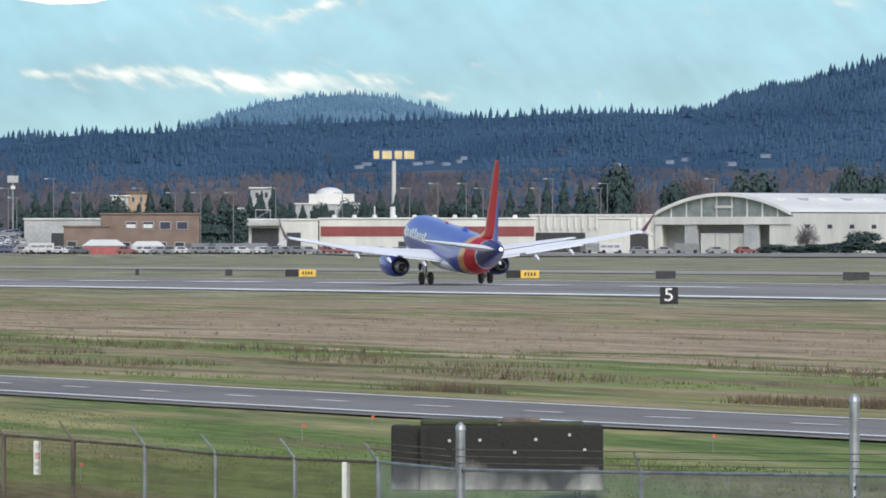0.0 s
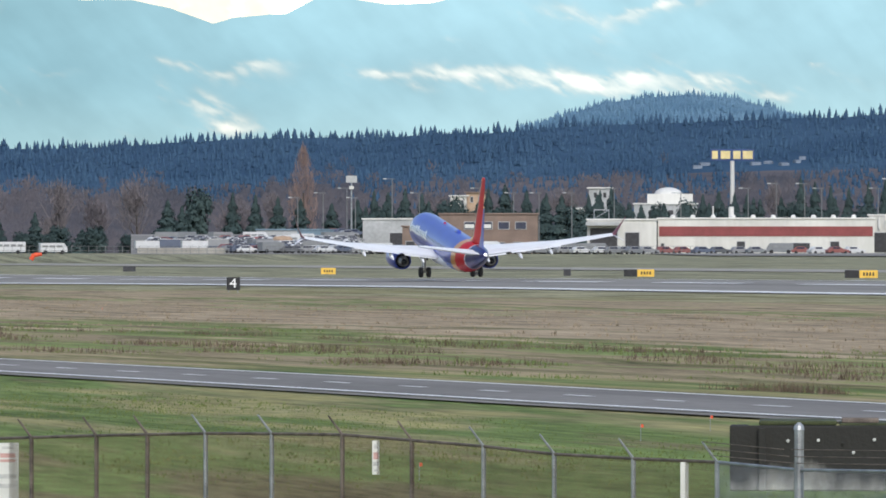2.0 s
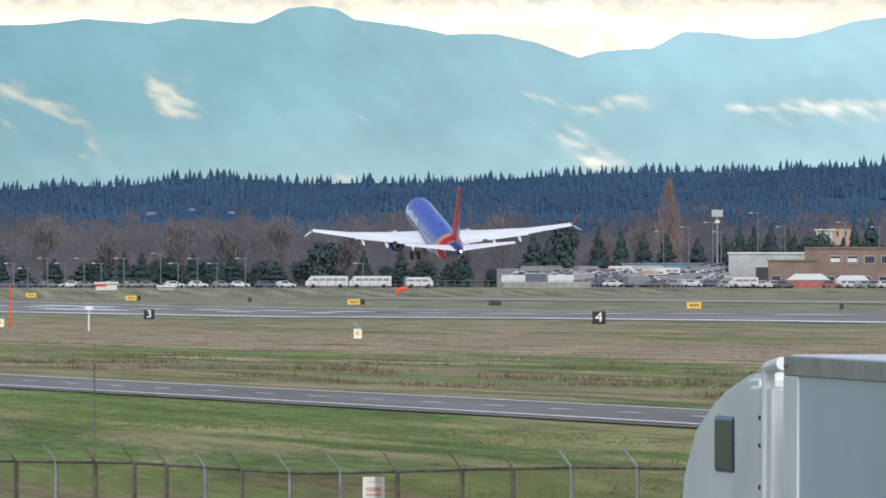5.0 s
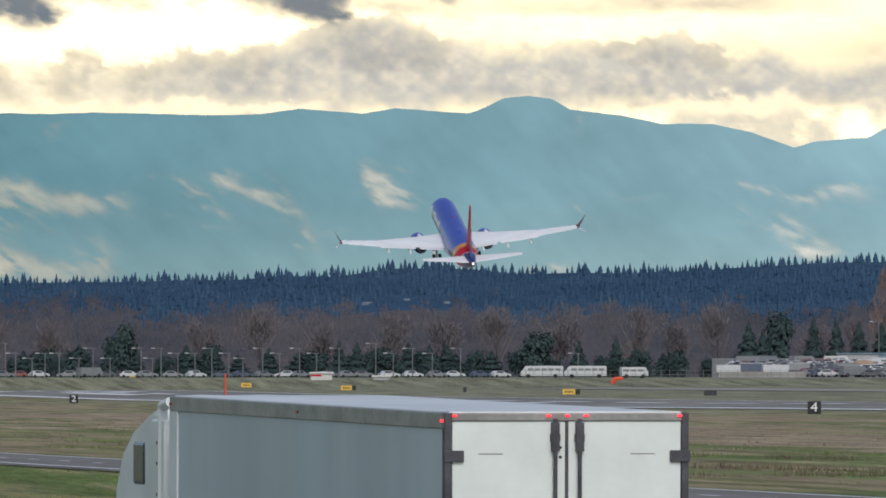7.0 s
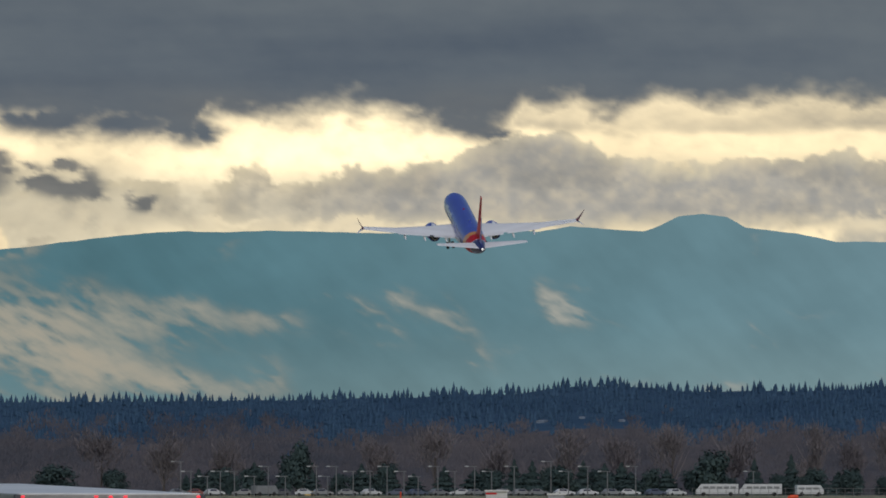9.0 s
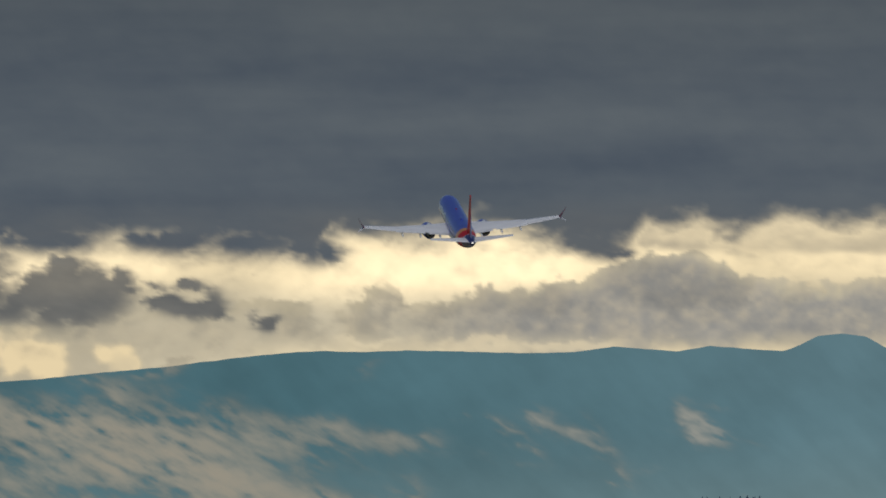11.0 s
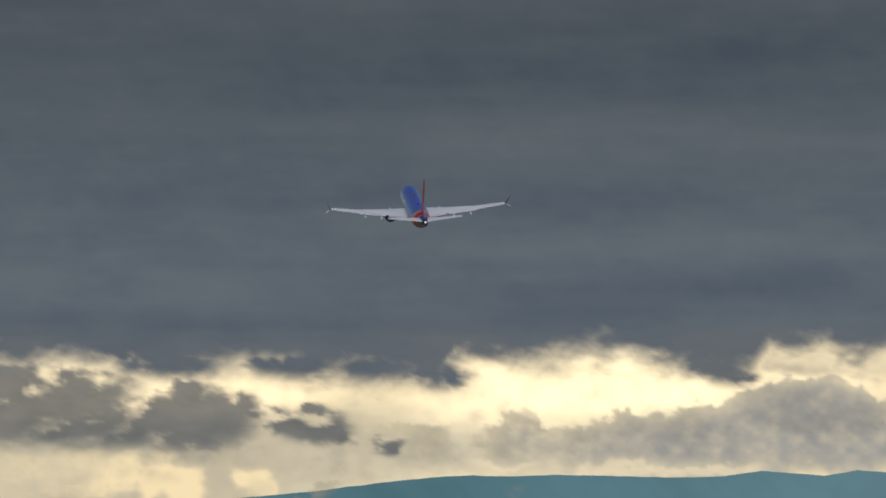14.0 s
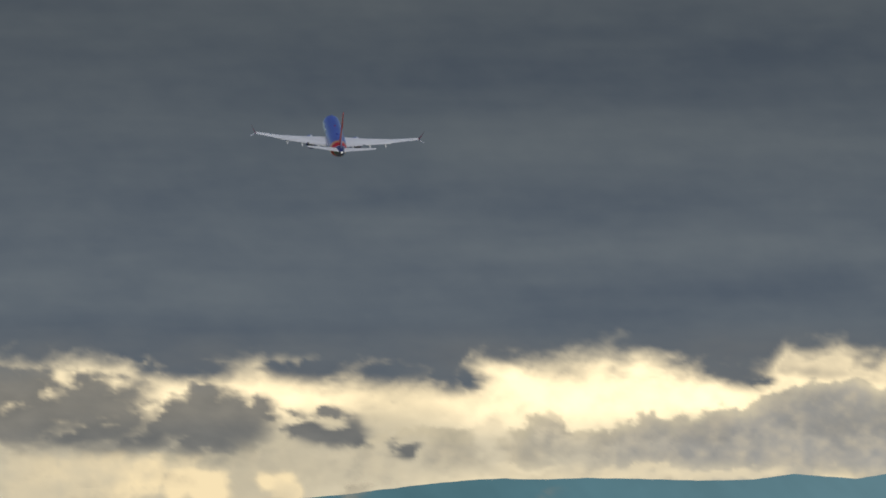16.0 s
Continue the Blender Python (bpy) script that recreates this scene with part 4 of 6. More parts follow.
# arched hangar
def build_hangar():
    d = 2320
    turn = radians(-33)
    top = empty("arched_hangar", site(2247, d, GZ_FAR, turn), "pale arched-roof aircraft hangar with glazed gable", "hangar")
    W, D, H, R = 33.5, 75.0, 8.2, 4.0
    n = 24
    arc = [(-W / 2 + W * i / n, H + R * (1 - (2 * i / n - 1) ** 2)) for i in range(n + 1)]
    bm = bmesh.new()
    fr = [bm.verts.new((x, -0.4, z + 0.35)) for x, z in arc]
    bk = [bm.verts.new((x, D, z + 0.35)) for x, z in arc]
    fl = [bm.verts.new((x, -0.4, z - 0.35)) for x, z in arc]
    bl = [bm.verts.new((x, D, z - 0.35)) for x, z in arc]
    for i in range(n):
        bm.faces.new((fr[i], fr[i + 1], bk[i + 1], bk[i]))
        bm.faces.new((fl[i + 1], fl[i], bl[i], bl[i + 1]))
        bm.faces.new((fl[i], fl[i + 1], fr[i + 1], fr[i]))
        bm.faces.new((bk[i], bk[i + 1], bl[i + 1], bl[i]))
    part("roof", bm, M_ROOFW, top, "pale curved roof")
    bm = bmesh.new()
    lo = [bm.verts.new((x, 0.5, H - 0.6)) for x, z in arc]
    hi = [bm.verts.new((x, 0.5, z - 0.3)) for x, z in arc]
    for i in range(n):
        bm.faces.new((lo[i], lo[i + 1], hi[i + 1], hi[i]))
    gable = part("gable_glazing", bm, M_GLAZE, top, "grey-green glazed gable")
    for k in range(1, 9):
        x = -W / 2 + W * k / 9
        z = H + R * (1 - (2 * k / 9 - 1) ** 2)
        boxed("mullion", (x - 0.12, x + 0.12, 0.25, 0.48, H - 0.6, z - 0.4), M_WALLW, gable)
    boxed("sign_bar", (-2.2, 2.2, 0.2, 0.45, H + 1.2, H + 1.7), M_WALLW, gable, "pale plate")
    boxed("door_beam", (-W / 2, W / 2, -0.3, 0.5, H - 2.2, H - 0.6), M_WALLW, top, "white door header", 0.05)
    for x0, x1 in ((-W / 2, -W / 2 + 1.5), (-9.5, -6.5), (5.0, 8.5), (W / 2 - 5.5, W / 2)):
        boxed("door_pillar", (x0, x1, 0.0, 0.8, -0.3, H - 2.2), M_WALLW if x1 > 12 or x0 < -15 else M_WALLG, top, bevel=0.05)
    boxed("inner_wall", (-W / 2 + 0.5, W / 2 - 0.5, 4, 4.4, -0.3, H - 0.7), M_WALLG, top, "grey inner wall")
    for k in range(3):
        boxed("hangar_door", (-6.2 + k * 3.6, -2.8 + k * 3.6, 1.0, 1.25, -0.2, 4.2), M_WALLW, top, "pale sliding door leaf", 0.04)
    for x0, x1 in ((-W / 2, -W / 2 + 0.4), (W / 2 - 0.4, W / 2)):
        boxed("side_wall", (x0, x1, 0.5, D, -0.3, H + 0.1), M_WALLW, top, "cream side wall", 0.04)
    for k in range(8):
        y = 5 + k * 8.5
        boxed("side_window", (W / 2 - 0.02, W / 2 + 0.12, y, y + 1.6, 5.2, 6.0), M_GLASS, top, "dark side window")
        boxed("roof_vent", (9.0, 10.6, y, y + 2.4, H + 2.5, H + 3.3), M_WALLG if k % 2 else M_ROOFW, top, "roof vent", 0.08)


build_hangar()
# ribbed annex and white block beside the hangar
top, wall, w, h = block("ribbed_annex", 1905, 2128, 392, 2330, 30, M_WALLW, "long cream annex with ribbed eaves beside the hangar")
for k in range(18):
    x = -w / 2 + (k + 0.5) * w / 18
    boxed("eaves_rib", (x - 0.16, x + 0.16, -0.7, 0.02, h - 2.7, h - 0.1), M_ROOFW, wall, bevel=0.04)
openings(wall, w, [(-w / 2 + 1, -1.5, 0.2, h - 3.4), (6.5, 11.5, 0.2, h - 3.6)], M_DARK, "bay")
block("white_block", 2027, 2082, 398, 2310, 8, M_WALLW, "tall white rendered block beside the hangar")
# long building with the maroon band
top, wall, w, h = block("terminal_building", 1532, 1915, 398, 2300, 24, M_WALLW, "long low white building with a maroon band")
boxed("band", (-w / 2 + 0.3, w / 2 - 0.3, -0.12, 0.02, h - 3.5, h - 1.5), M_STRIPE, wall, "maroon band", 0.02)
openings(wall, w, [(-w / 2 + 0.6, -w / 2 + 1.4, 0.1, 2.2), (-6, -4.2, 0.1, 2.6), (5, 9, 0.8, 2.3), (13, 15, 0.1, 2.6)], M_DARK, "window")
for k in range(10):
    x = -w / 2 + 3 + k * 4.1
    bm = lathe(bmesh.new(), [(0, 0.5), (0.35, 0.5), (0.6, 0.3)], 10, "Z", (x, 6 + (k % 3) * 3, h + 0.3))
    part("roof_unit", bm, M_ROOFW, top, "round roof vent")
# garage building with dark bays
top, wall, w, h = block("garage_building", 1407, 1530, 400, 2280, 20, M_WALLW, "white garage building with dark open bays")
openings(wall, w, [(-w / 2 + 0.5, -w / 2 + 6.2, 0.1, h - 1.5), (0.6, 3.6, 0.1, h - 2.4)], M_DARK, "bay")
boxed("canopy", (-w / 2 - 0.3, -0.4, -2.2, 0.1, h - 1.1, h - 0.4), M_WALLG, wall, "grey canopy", 0.04)
bm = bmesh.new()
for x in (-w / 2 + 1.4, -w / 2 + 4.4):
    tube(bm, (x, 4, h + 0.2), (x, 4, h + 2.1), 0.09)
tube(bm, (-w / 2 + 1.4, 4, h + 2.1), (-w / 2 + 4.4, 4, h + 2.1), 0.09)
tube(bm, (-w / 2 + 1.4, 4, h + 0.3), (-w / 2 + 4.4, 4, h + 2.1), 0.06)
part("roof_railing", bm, M_STEEL, top)
# brown office
top, wall, w, h = block("brown_office", 1145, 1320, 390, 2260, 18, M_BRICK, "two-storey brown office with pale blinds in its windows", M_BRICK)
openings(wall, w, [(-w / 2 + 5.0 + k * 3.4, -w / 2 + 7.3 + k * 3.4, h - 3.0, h - 1.4) for k in range(4)], M_GLASS, "window")
openings(wall, w, [(-w / 2 + 4.0 + k * 3.6, -w / 2 + 6.0 + k * 3.6, 1.0, 2.4) for k in range(4)], M_GLASS, "window")
for k in (0, 1):
    boxed("blind", (-w / 2 + 5.2 + k * 3.4, -w / 2 + 7.0 + k * 3.4, -0.16, -0.145, h - 2.7, h - 1.95), M_NOTICE, wall, "pale blind")
top, wall, w, h = block("brown_wing", 1080, 1162, 412, 2245, 12, M_BRICK, "single-storey brown office wing", M_BRICK)
openings(wall, w, [(-w / 2 + 0.6, -w / 2 + 2.6, 0.1, 2.6)], M_DARK, "door")
top, wall, w, h = block("grey_office", 1010, 1148, 399, 2290, 14, M_WALLG, "low grey flat-roofed building")
openings(wall, w, [(-2.5, 1.5, 0.1, h - 2.6), (4.0, 6.0, 1.6, 3.4)], M_DARK, "window")
# domed hall and neighbours, farther off
top, wall, w, h = block("domed_hall", 1490, 1602, 372, 2560, 22, M_WALLG, "grey hall with a pale shallow dome")
bm = bmesh.new()
bmesh.ops.create_uvsphere(bm, u_segments=24, v_segments=12, radius=1.0)
bmesh.ops.scale(bm, vec=(3.2, 4, 1.7), verts=bm.verts)
bmesh.ops.translate(bm, vec=(0.6, 8, h + 2.2), verts=bm.verts)
part("dome", bm, M_ROOFW, top, "pale dome", smooth=True)
boxed("upper_storey", (-w / 2 + 3, w / 2 - 1, 4, 18, h + 0.3, h + 2.4), M_WALLW, top, "white upper storey", 0.05)
openings(wall, w, [(-w / 2 + 1 + k * 2.2, -w / 2 + 2.4 + k * 2.2, h - 3.4, h - 1.2) for k in range(6)], M_DARK)
for X, Y0, Y1, r in ((1662, 398, 377, 0.55), (1630, 398, 376, 0.14)):
    top = empty("chimney", site(X, 2318, GZ_FAR + rise(398, 2318) - 0.4), "white round flue on the roof", "chimney")
    part("flue", lathe(bmesh.new(), [(0, r), ((Y0 - Y1) * 2318 * PX + 0.4, r), ((Y0 - Y1) * 2318 * PX + 0.5, r * 0.7)], 12, "Z"), M_WALLW, top)
for X, Y, ww, mat in ((1210, 352, 34, M_TAN), (1430, 344, 40, M_WALLG), (1180, 358, 30, M_WALLW), (1370, 382, 26, M_WALLW), (1396, 380, 22, M_WALLW)):
    top, wall, w, h = block("house", X - ww / 2, X + ww / 2, Y, 2600, 9, mat, "small distant house among the trees", M_BRICK if mat is M_TAN else M_ROOFW, 0.4)
    openings(wall, w, [(-w * 0.3, -w * 0.12, h - 2.2, h - 0.8), (w * 0.12, w * 0.3, h - 2.2, h - 0.8)], M_DARK)
M_CREAM = material("cream_yellow_shape", (0.75, 0.62, 0.30), 0.6, vary=0.1, scale=0.5)
# pylon sign: yellow shapes on a dark blue board
d = 2720
top = empty("pylon_sign", site(1664, d), "tall pylon sign, yellow shapes on a dark blue board", "sign")
z0, z1 = rise(295, d), rise(276, d)
part("mast", tube(bmesh.new(), (0, 0, -0.3), (0, 0, z0), 0.6, 0.5, 12), M_WALLW, top, "white mast")
board = boxed("board", (-5.3, 5.3, -0.5, 0.5, z0, z1 + 0.25), material("sign_blue", (0.03, 0.07, 0.2), 0.5, vary=0.1), top, "dark blue board", 0.05)
for x0, x1 in ((-4.9, -3.5), (-2.8, -0.5), (0.2, 2.0), (2.5, 4.9)):
    boxed("yellow_shape", (x0, x1, -0.62, -0.5, z0 + 0.45, z1 - 0.2), M_CREAM, board, "yellow block shape", 0.05)
# blue-roofed shed, canopy, tank, red trailer
top, wall, w, h = block("blue_roof_shed", 822, 958, 418, 2310, 12, M_WALLG, "grey shed with blue-grey cladding", M_BLUEROOF)
boxed("cladding", (0.5, w / 2, -0.1, 0.02, h - 2.6, h), M_BLUEROOF, wall, "blue-grey cladding")
top = empty("storage_tank", site(868, 2215), "round peach-coloured storage tank by the lot", "tank")
part("shell", lathe(bmesh.new(), [(-0.2, 2.0), (3.0, 2.0), (3.4, 1.6), (3.6, 0.2)], 20, "Z"), M_TAN, top, smooth=False)
for X0, X1, Y0, lab in ((1112, 1190, 437, "white canopy over red counters"), (1195, 1262, 440, "low white canopy roof")):
    d = 2210
    w, h = (X1 - X0) * d * PX, rise(Y0, d)
    top = empty("canopy", site((X0 + X1) / 2, d), lab, "canopy")
    bm = bmesh.new()
    a = [bm.verts.new(v) for v in ((-w / 2, -2, h - 0.9), (w / 2, -2, h - 0.9), (w / 2, 4, h - 0.9), (-w / 2, 4, h - 0.9), (-w * 0.3, 1, h + 0.3), (w * 0.3, 1, h + 0.3))]
    for f_ in ((0, 1, 5, 4), (1, 2, 5), (2, 3, 4, 5), (3, 0, 4), (3, 2, 1, 0)):
        bm.faces.new([a[i] for i in f_])
    part("roof", bm, M_NOTICE, top, "white fabric roof")
    for x in (-w / 2 + 0.2, w / 2 - 0.2):
        boxed("post", (x - 0.08, x + 0.08, -1.9, -1.75, -0.2, h - 0.9), M_STEEL, top)
    boxed("counter", (-w / 2 + 0.1, w / 2 - 0.1, -1.7, 0.5, -0.2, h - 1.25), M_FADED if X0 < 1150 else M_BLUEROOF, top, "faded red side panel" if X0 < 1150 else "blue-grey side panel", 0.05)
# small shed and jet-blast screen at the far end
top, wall, w, h = block("striped_shed", -110, -72, 452, 2050, 5, M_WALLW, "small red and white shed at the runway's end")
boxed("band", (-w / 2 - 0.02, 0, -0.06, 0.02, 0.4, h - 0.2), M_RED, wall, "red panel")
block("end_hut", 0, 30, 458, 2060, 4, M_WALLG, "small grey hut with a flat roof")


# vehicles
# Glass of the distant vehicles, its colour lightened to carry the haze.
M_FARGLASS = material("haze_greyed_glass", (0.24, 0.25, 0.255), 0.2, vary=0.1, scale=1)


def profile_body(bm, prof, half):
    l = [bm.verts.new((x, half, z)) for x, z in prof]
    r = [bm.verts.new((x, -half, z)) for x, z in prof]
    bm.faces.new(l), bm.faces.new(r[::-1])
    for i in range(len(prof)):
        j = (i + 1) % len(prof)
        bm.faces.new((l[i], r[i], r[j], l[j]))
    bmesh.ops.recalc_face_normals(bm, faces=bm.faces)
    bmesh.ops.bevel(bm, geom=list(bm.edges), offset=0.06, segments=1, affect="EDGES")
    return bm


def build_car(paint, label):
    top = empty("car", Matrix(), label, "car", "parked cars")
    part("body", profile_body(bmesh.new(), [(-2.2, 0.3), (-2.25, 0.85), (-1.3, 0.95), (1.1, 0.95), (2.15, 0.75), (2.2, 0.3)], 0.88), paint, top)
    cabin = part("cabin", profile_body(bmesh.new(), [(-1.9, 0.93), (-1.3, 1.42), (0.2, 1.45), (1.0, 0.93)], 0.76), paint, top)
    for y in (0.765, -0.765):
        boxed("side_window", (-1.25, 0.3, y - 0.012, y + 0.012, 1.0, 1.33), M_GLASS, cabin)
    for x in (-1.35, 1.35):
        for y in (0.8, -0.8):
            wheel_part(top, x, y, 0.32, 0.32, 0.2)
    return top


def build_van(paint, label, L=5.2, H=2.1, name="van"):
    top = empty(name, Matrix(), label, name, "parked vans and buses")
    body = part("body", profile_body(bmesh.new(), [(-L / 2, 0.4), (-L / 2, H), (L * 0.38, H), (L * 0.46, 1.5), (L / 2, 1.2), (L / 2, 0.4)], 1.05), paint, top)
    n = max(2, int(L / 1.4))
    for y in (1.056, -1.056):
        for k in range(n):
            x = -L * 0.44 + k * L * 0.8 / n
            boxed("side_window", (x, x + L * 0.8 / n - 0.25, y - 0.012, y + 0.012, H * 0.6, H * 0.8), M_FARGLASS, body)
    for x in (-L * 0.32, L * 0.32):
        for y in (0.95, -0.95):
            wheel_part(top, x, y, 0.42, 0.42, 0.25)
    return top


rng = random.Random(11)
# Paints of the parked vehicles with haze mixed in: whites dulled, darks lifted.
hazed_paints = [material(f"car_{w}", c, 0.4, vary=0.06) for w, c in (("white", (0.58, 0.585, 0.59)), ("silver", (0.27, 0.275, 0.28)), ("grey", (0.2, 0.21, 0.22)), ("blue", (0.10, 0.12, 0.17)), ("black", (0.10, 0.105, 0.115)), ("red", (0.26, 0.09, 0.08)))]
words = ["white", "silver", "grey", "dark blue", "black", "red"]
cars = [build_car(m, f"{w} car parked in the airport lot") for m, w in zip(hazed_paints, words)]
vans = [build_van(m, f"{w} van parked in the airport lot") for m, w in zip(hazed_paints[:3], words)]
bus = build_van(hazed_paints[0], "white shuttle bus with dark side windows parked by the fence", 8.2, 2.35, "bus")
used = set()


def put(ob, X, d, turn, lift=0.0):
    m = site(X, d, GZ_FAR + 0.02 + lift, turn)
    if ob.name in used:
        copy_thing(ob, m)
    else:
        used.add(ob.name)
        ob.matrix_world = m


def bank_z(d):
    """Height of the sloping car park above the flat ground."""
    return float(np.interp(d, [2125, 2300, 2345], [0.0, 2.5, 4.0]))


def lot(X0, X1, d0, d1, n, vanshare=0.2, sloping=False):
    for k in range(n):
        X = X0 + (X1 - X0) * (k + 0.25 + 0.5 * rng.random()) / n
        i = rng.choice([0, 0, 0, 0, 1, 1, 1, 2, 2, 3, 4, 5])
        ob = vans[min(i, 2)] if rng.random() < vanshare else cars[i]
        d = rng.uniform(d0, d1)
        put(ob, X, d, rng.choice([0, 0.5, 0.35, 0.6, math.pi]), bank_z(d) if sloping else 0.0)


bank_d = [2125, 2160, 2200, 2250, 2300, 2325, 2345]
vs = [tuple(at(X, d) * Vector((1, 1, 0)) + Vector((0, 0, GZ_FAR + 0.01 + bank_z(d)))) for d in bank_d for X in (600, 700, 800, 900, 1005)]
lot_sheet = mesh_object("parking_lot", vs, [(j * 5 + i, j * 5 + i + 1, j * 5 + i + 6, j * 5 + i + 5) for j in range(6) for i in range(4)], M_ASPHALT)
tagged(lot_sheet, "grey asphalt car park on a gentle slope", "car park", kind="structure")
for d, n in ((2140, 15), (2162, 17), (2185, 17), (2210, 18), (2236, 18), (2262, 16), (2288, 15)):
    lot(768 if d < 2230 else 640, 1000, d - 2, d + 2, n + (8 if d > 2230 else 0), 0.08, True)
lot(958, 1000, 2326, 2340, 4, 0.0, True)
lot(1000, 1112, 2135, 2140, 7, 0.1)
lot(1000, 1112, 2165, 2170, 7, 0.1)
lot(1186, 1500, 2140, 2145, 17, 0.08)
lot(1186, 1500, 2172, 2180, 17, 0.1)
lot(1320, 1410, 2250, 2300, 9, 0.5)
lot(1490, 1900, 2150, 2200, 12, 0.3)
lot(-680, 240, 2300, 2380, 24, 0.04)
lot(1990, 2300, 2190, 2260, 7, 0.5)
# concrete barrier before the lorry park, with white box trailers behind it
top = empty("concrete_barrier", site(688, 2135), "long grey concrete barrier at the edge of the car park", "barrier")
for k in range(9):
    x = -8.2 + k * 1.85
    bm = box(bmesh.new(), x, x + 1.8, -0.3, 0.3, -0.2, 1.25, 0.04)
    part("block", bm, M_SLAB, top)
for X, d, L, tint in ((628, 2150, 4.6, 0), (672, 2175, 5.2, 3), (712, 2152, 5.0, 0), (752, 2180, 4.4, 1)):
    trailer = empty("box_trailer", site(X, d, GZ_FAR + bank_z(d) + 0.02, 0.12), words[tint] + " box trailer parked behind the barrier", "trailer", "parked trailers")
    boxed("body", (-L / 2, L / 2, -1.2, 1.2, 0.75, 2.1), hazed_paints[tint], trailer, "", 0.06)
    boxed("roof", (-L / 2 - 0.04, L / 2 + 0.04, -1.24, 1.24, 2.1, 2.18), M_ROOFW, trailer, "pale roof", 0.02)
    boxed("skirt", (-L / 2 + 0.2, L / 2 - 0.2, -1.1, 1.1, 0.5, 0.75), hazed_paints[3], trailer, "dark blue skirt", 0.02)
    for x in (-L * 0.3, L * 0.3):
        for y in (0.95, -0.95):
            wheel_part(trailer, x, y, 0.42, 0.42, 0.25)
for k in range(2):
    put(bus, 299 + 77 * k, 2180, math.pi)
put(vans[0], 462, 2150, 0.2)

# lamp posts
M_POLE = material("dull_lamp_pole", (0.17, 0.175, 0.18), 0.6, vary=0.15, scale=0.5)


def build_lamp(h, arm):
    top = empty("street_lamp", Matrix(), "tall grey street lamp with a short arm", "street lamp", "street lamps")
    part("pole", tube(bmesh.new(), (0, 0, -0.2), (0, 0, h), 0.13, 0.09, 8), M_POLE, top)
    bm = tube(bmesh.new(), (-arm, 0, h), (arm * 0.4, 0, h - 0.05), 0.08, n=6)
    part("arm", bm, M_POLE, top)
    boxed("lamp_head", (-arm - 0.7, -arm + 0.1, -0.2, 0.2, h - 0.1, h + 0.12), M_WALLG, top, "pale lamp head", 0.04)
    return top


tall_lamps = [(1692, 345), (1742, 335), (1792, 332), (1822, 345), (1922, 342), (1945, 330), (2030, 346), (2042, 332), (1322, 350), (1277, 355), (1217, 345), (1110, 350), (1062, 330), (982, 345), (895, 360), (940, 355), (997, 362), (1380, 352), (1455, 342), (1573, 350), (2230, 330)]
low_lamps = [-650, -632, -603, -555, -520, -495, -465, -410, -390, -375, -315, -285, -255, -195, -165, -130, -100, -60, 36, 70, 105, 155, 363, 5, -345, -230, -580]


def lamps(spots, d):
    protos = {}
    for X, Y in spots:
        h = round(rise(Y, d), 0)
        m = site(X, d)
        if h in protos:
            copy_thing(protos[h], m)
        else:
            protos[h] = build_lamp(h, 1.3)
            protos[h].matrix_world = m


lamps(tall_lamps, 2420)
lamps([(X, 402 + (i * 11) % 23) for i, X in enumerate(low_lamps)], 2290)
# flood-light mast
d = 2450
top = empty("floodlight_mast", site(990, d), "tall mast with a floodlight rack", "mast")
h = rise(332, d)
part("pole", tube(bmesh.new(), (0, 0, -0.2), (0, 0, h), 0.25, 0.15, 8), M_STEEL, top)
boxed("rack", (-1.2, 1.2, -0.3, 0.3, h - 0.2, h + 1.3), M_WALLG, top, "grey lamp rack", 0.05)
boxed("lamp", (-0.5, 0.5, -0.4, -0.28, h - 1.6, h - 0.9), M_NOTICE, top, "pale lamp")
# perimeter fence posts in front of the lot
top = empty("apron_fence", Matrix(), "low grey fence along the far apron", "fence")
for k in range(90):
    X = 255 + k * 15
    m = site(X, 2110)
    bm = tube(bmesh.new(), m @ Vector((0, 0, -0.2)), m @ Vector((0, 0, 1.6)), 0.045, n=6)
    part("post", bm, M_POLE, top)
for z in (0.7, 1.5):
    for k in range(30):
        part("rail", tube(bmesh.new(), site(255 + k * 45, 2110) @ Vector((0, 0, z)), site(300 + k * 45, 2110) @ Vector((0, 0, z)), 0.03, n=5), M_POLE, top)


# ---- trees ----
M_LEAF = material("evergreen_leaves", (0.058, 0.088, 0.09), 0.95, vary=0.2, scale=0.3, second=(0.08, 0.115, 0.108), spec=0.02)
# Twig brown, greyed and lightened in the colour to carry the haze.
M_TWIG = material("haze_greyed_twigs", (0.185, 0.168, 0.178), 0.9, vary=0.2, scale=0.1, second=(0.22, 0.192, 0.198), spec=0.02)
M_RUSSET = material("russet_twigs", (0.27, 0.195, 0.175), 0.9, vary=0.2, scale=0.1, spec=0.05)
M_BARK = material("bark", (0.09, 0.075, 0.06), 0.95, vary=0.3, scale=1)


def soft_normals(me, normals):
    """A dense crown takes the light softly, from the crown's outline and not from each leaf."""
    me.polygons.foreach_set("use_smooth", [True] * len(me.polygons))
    me.normals_split_custom_set_from_vertices(normals)
    return me


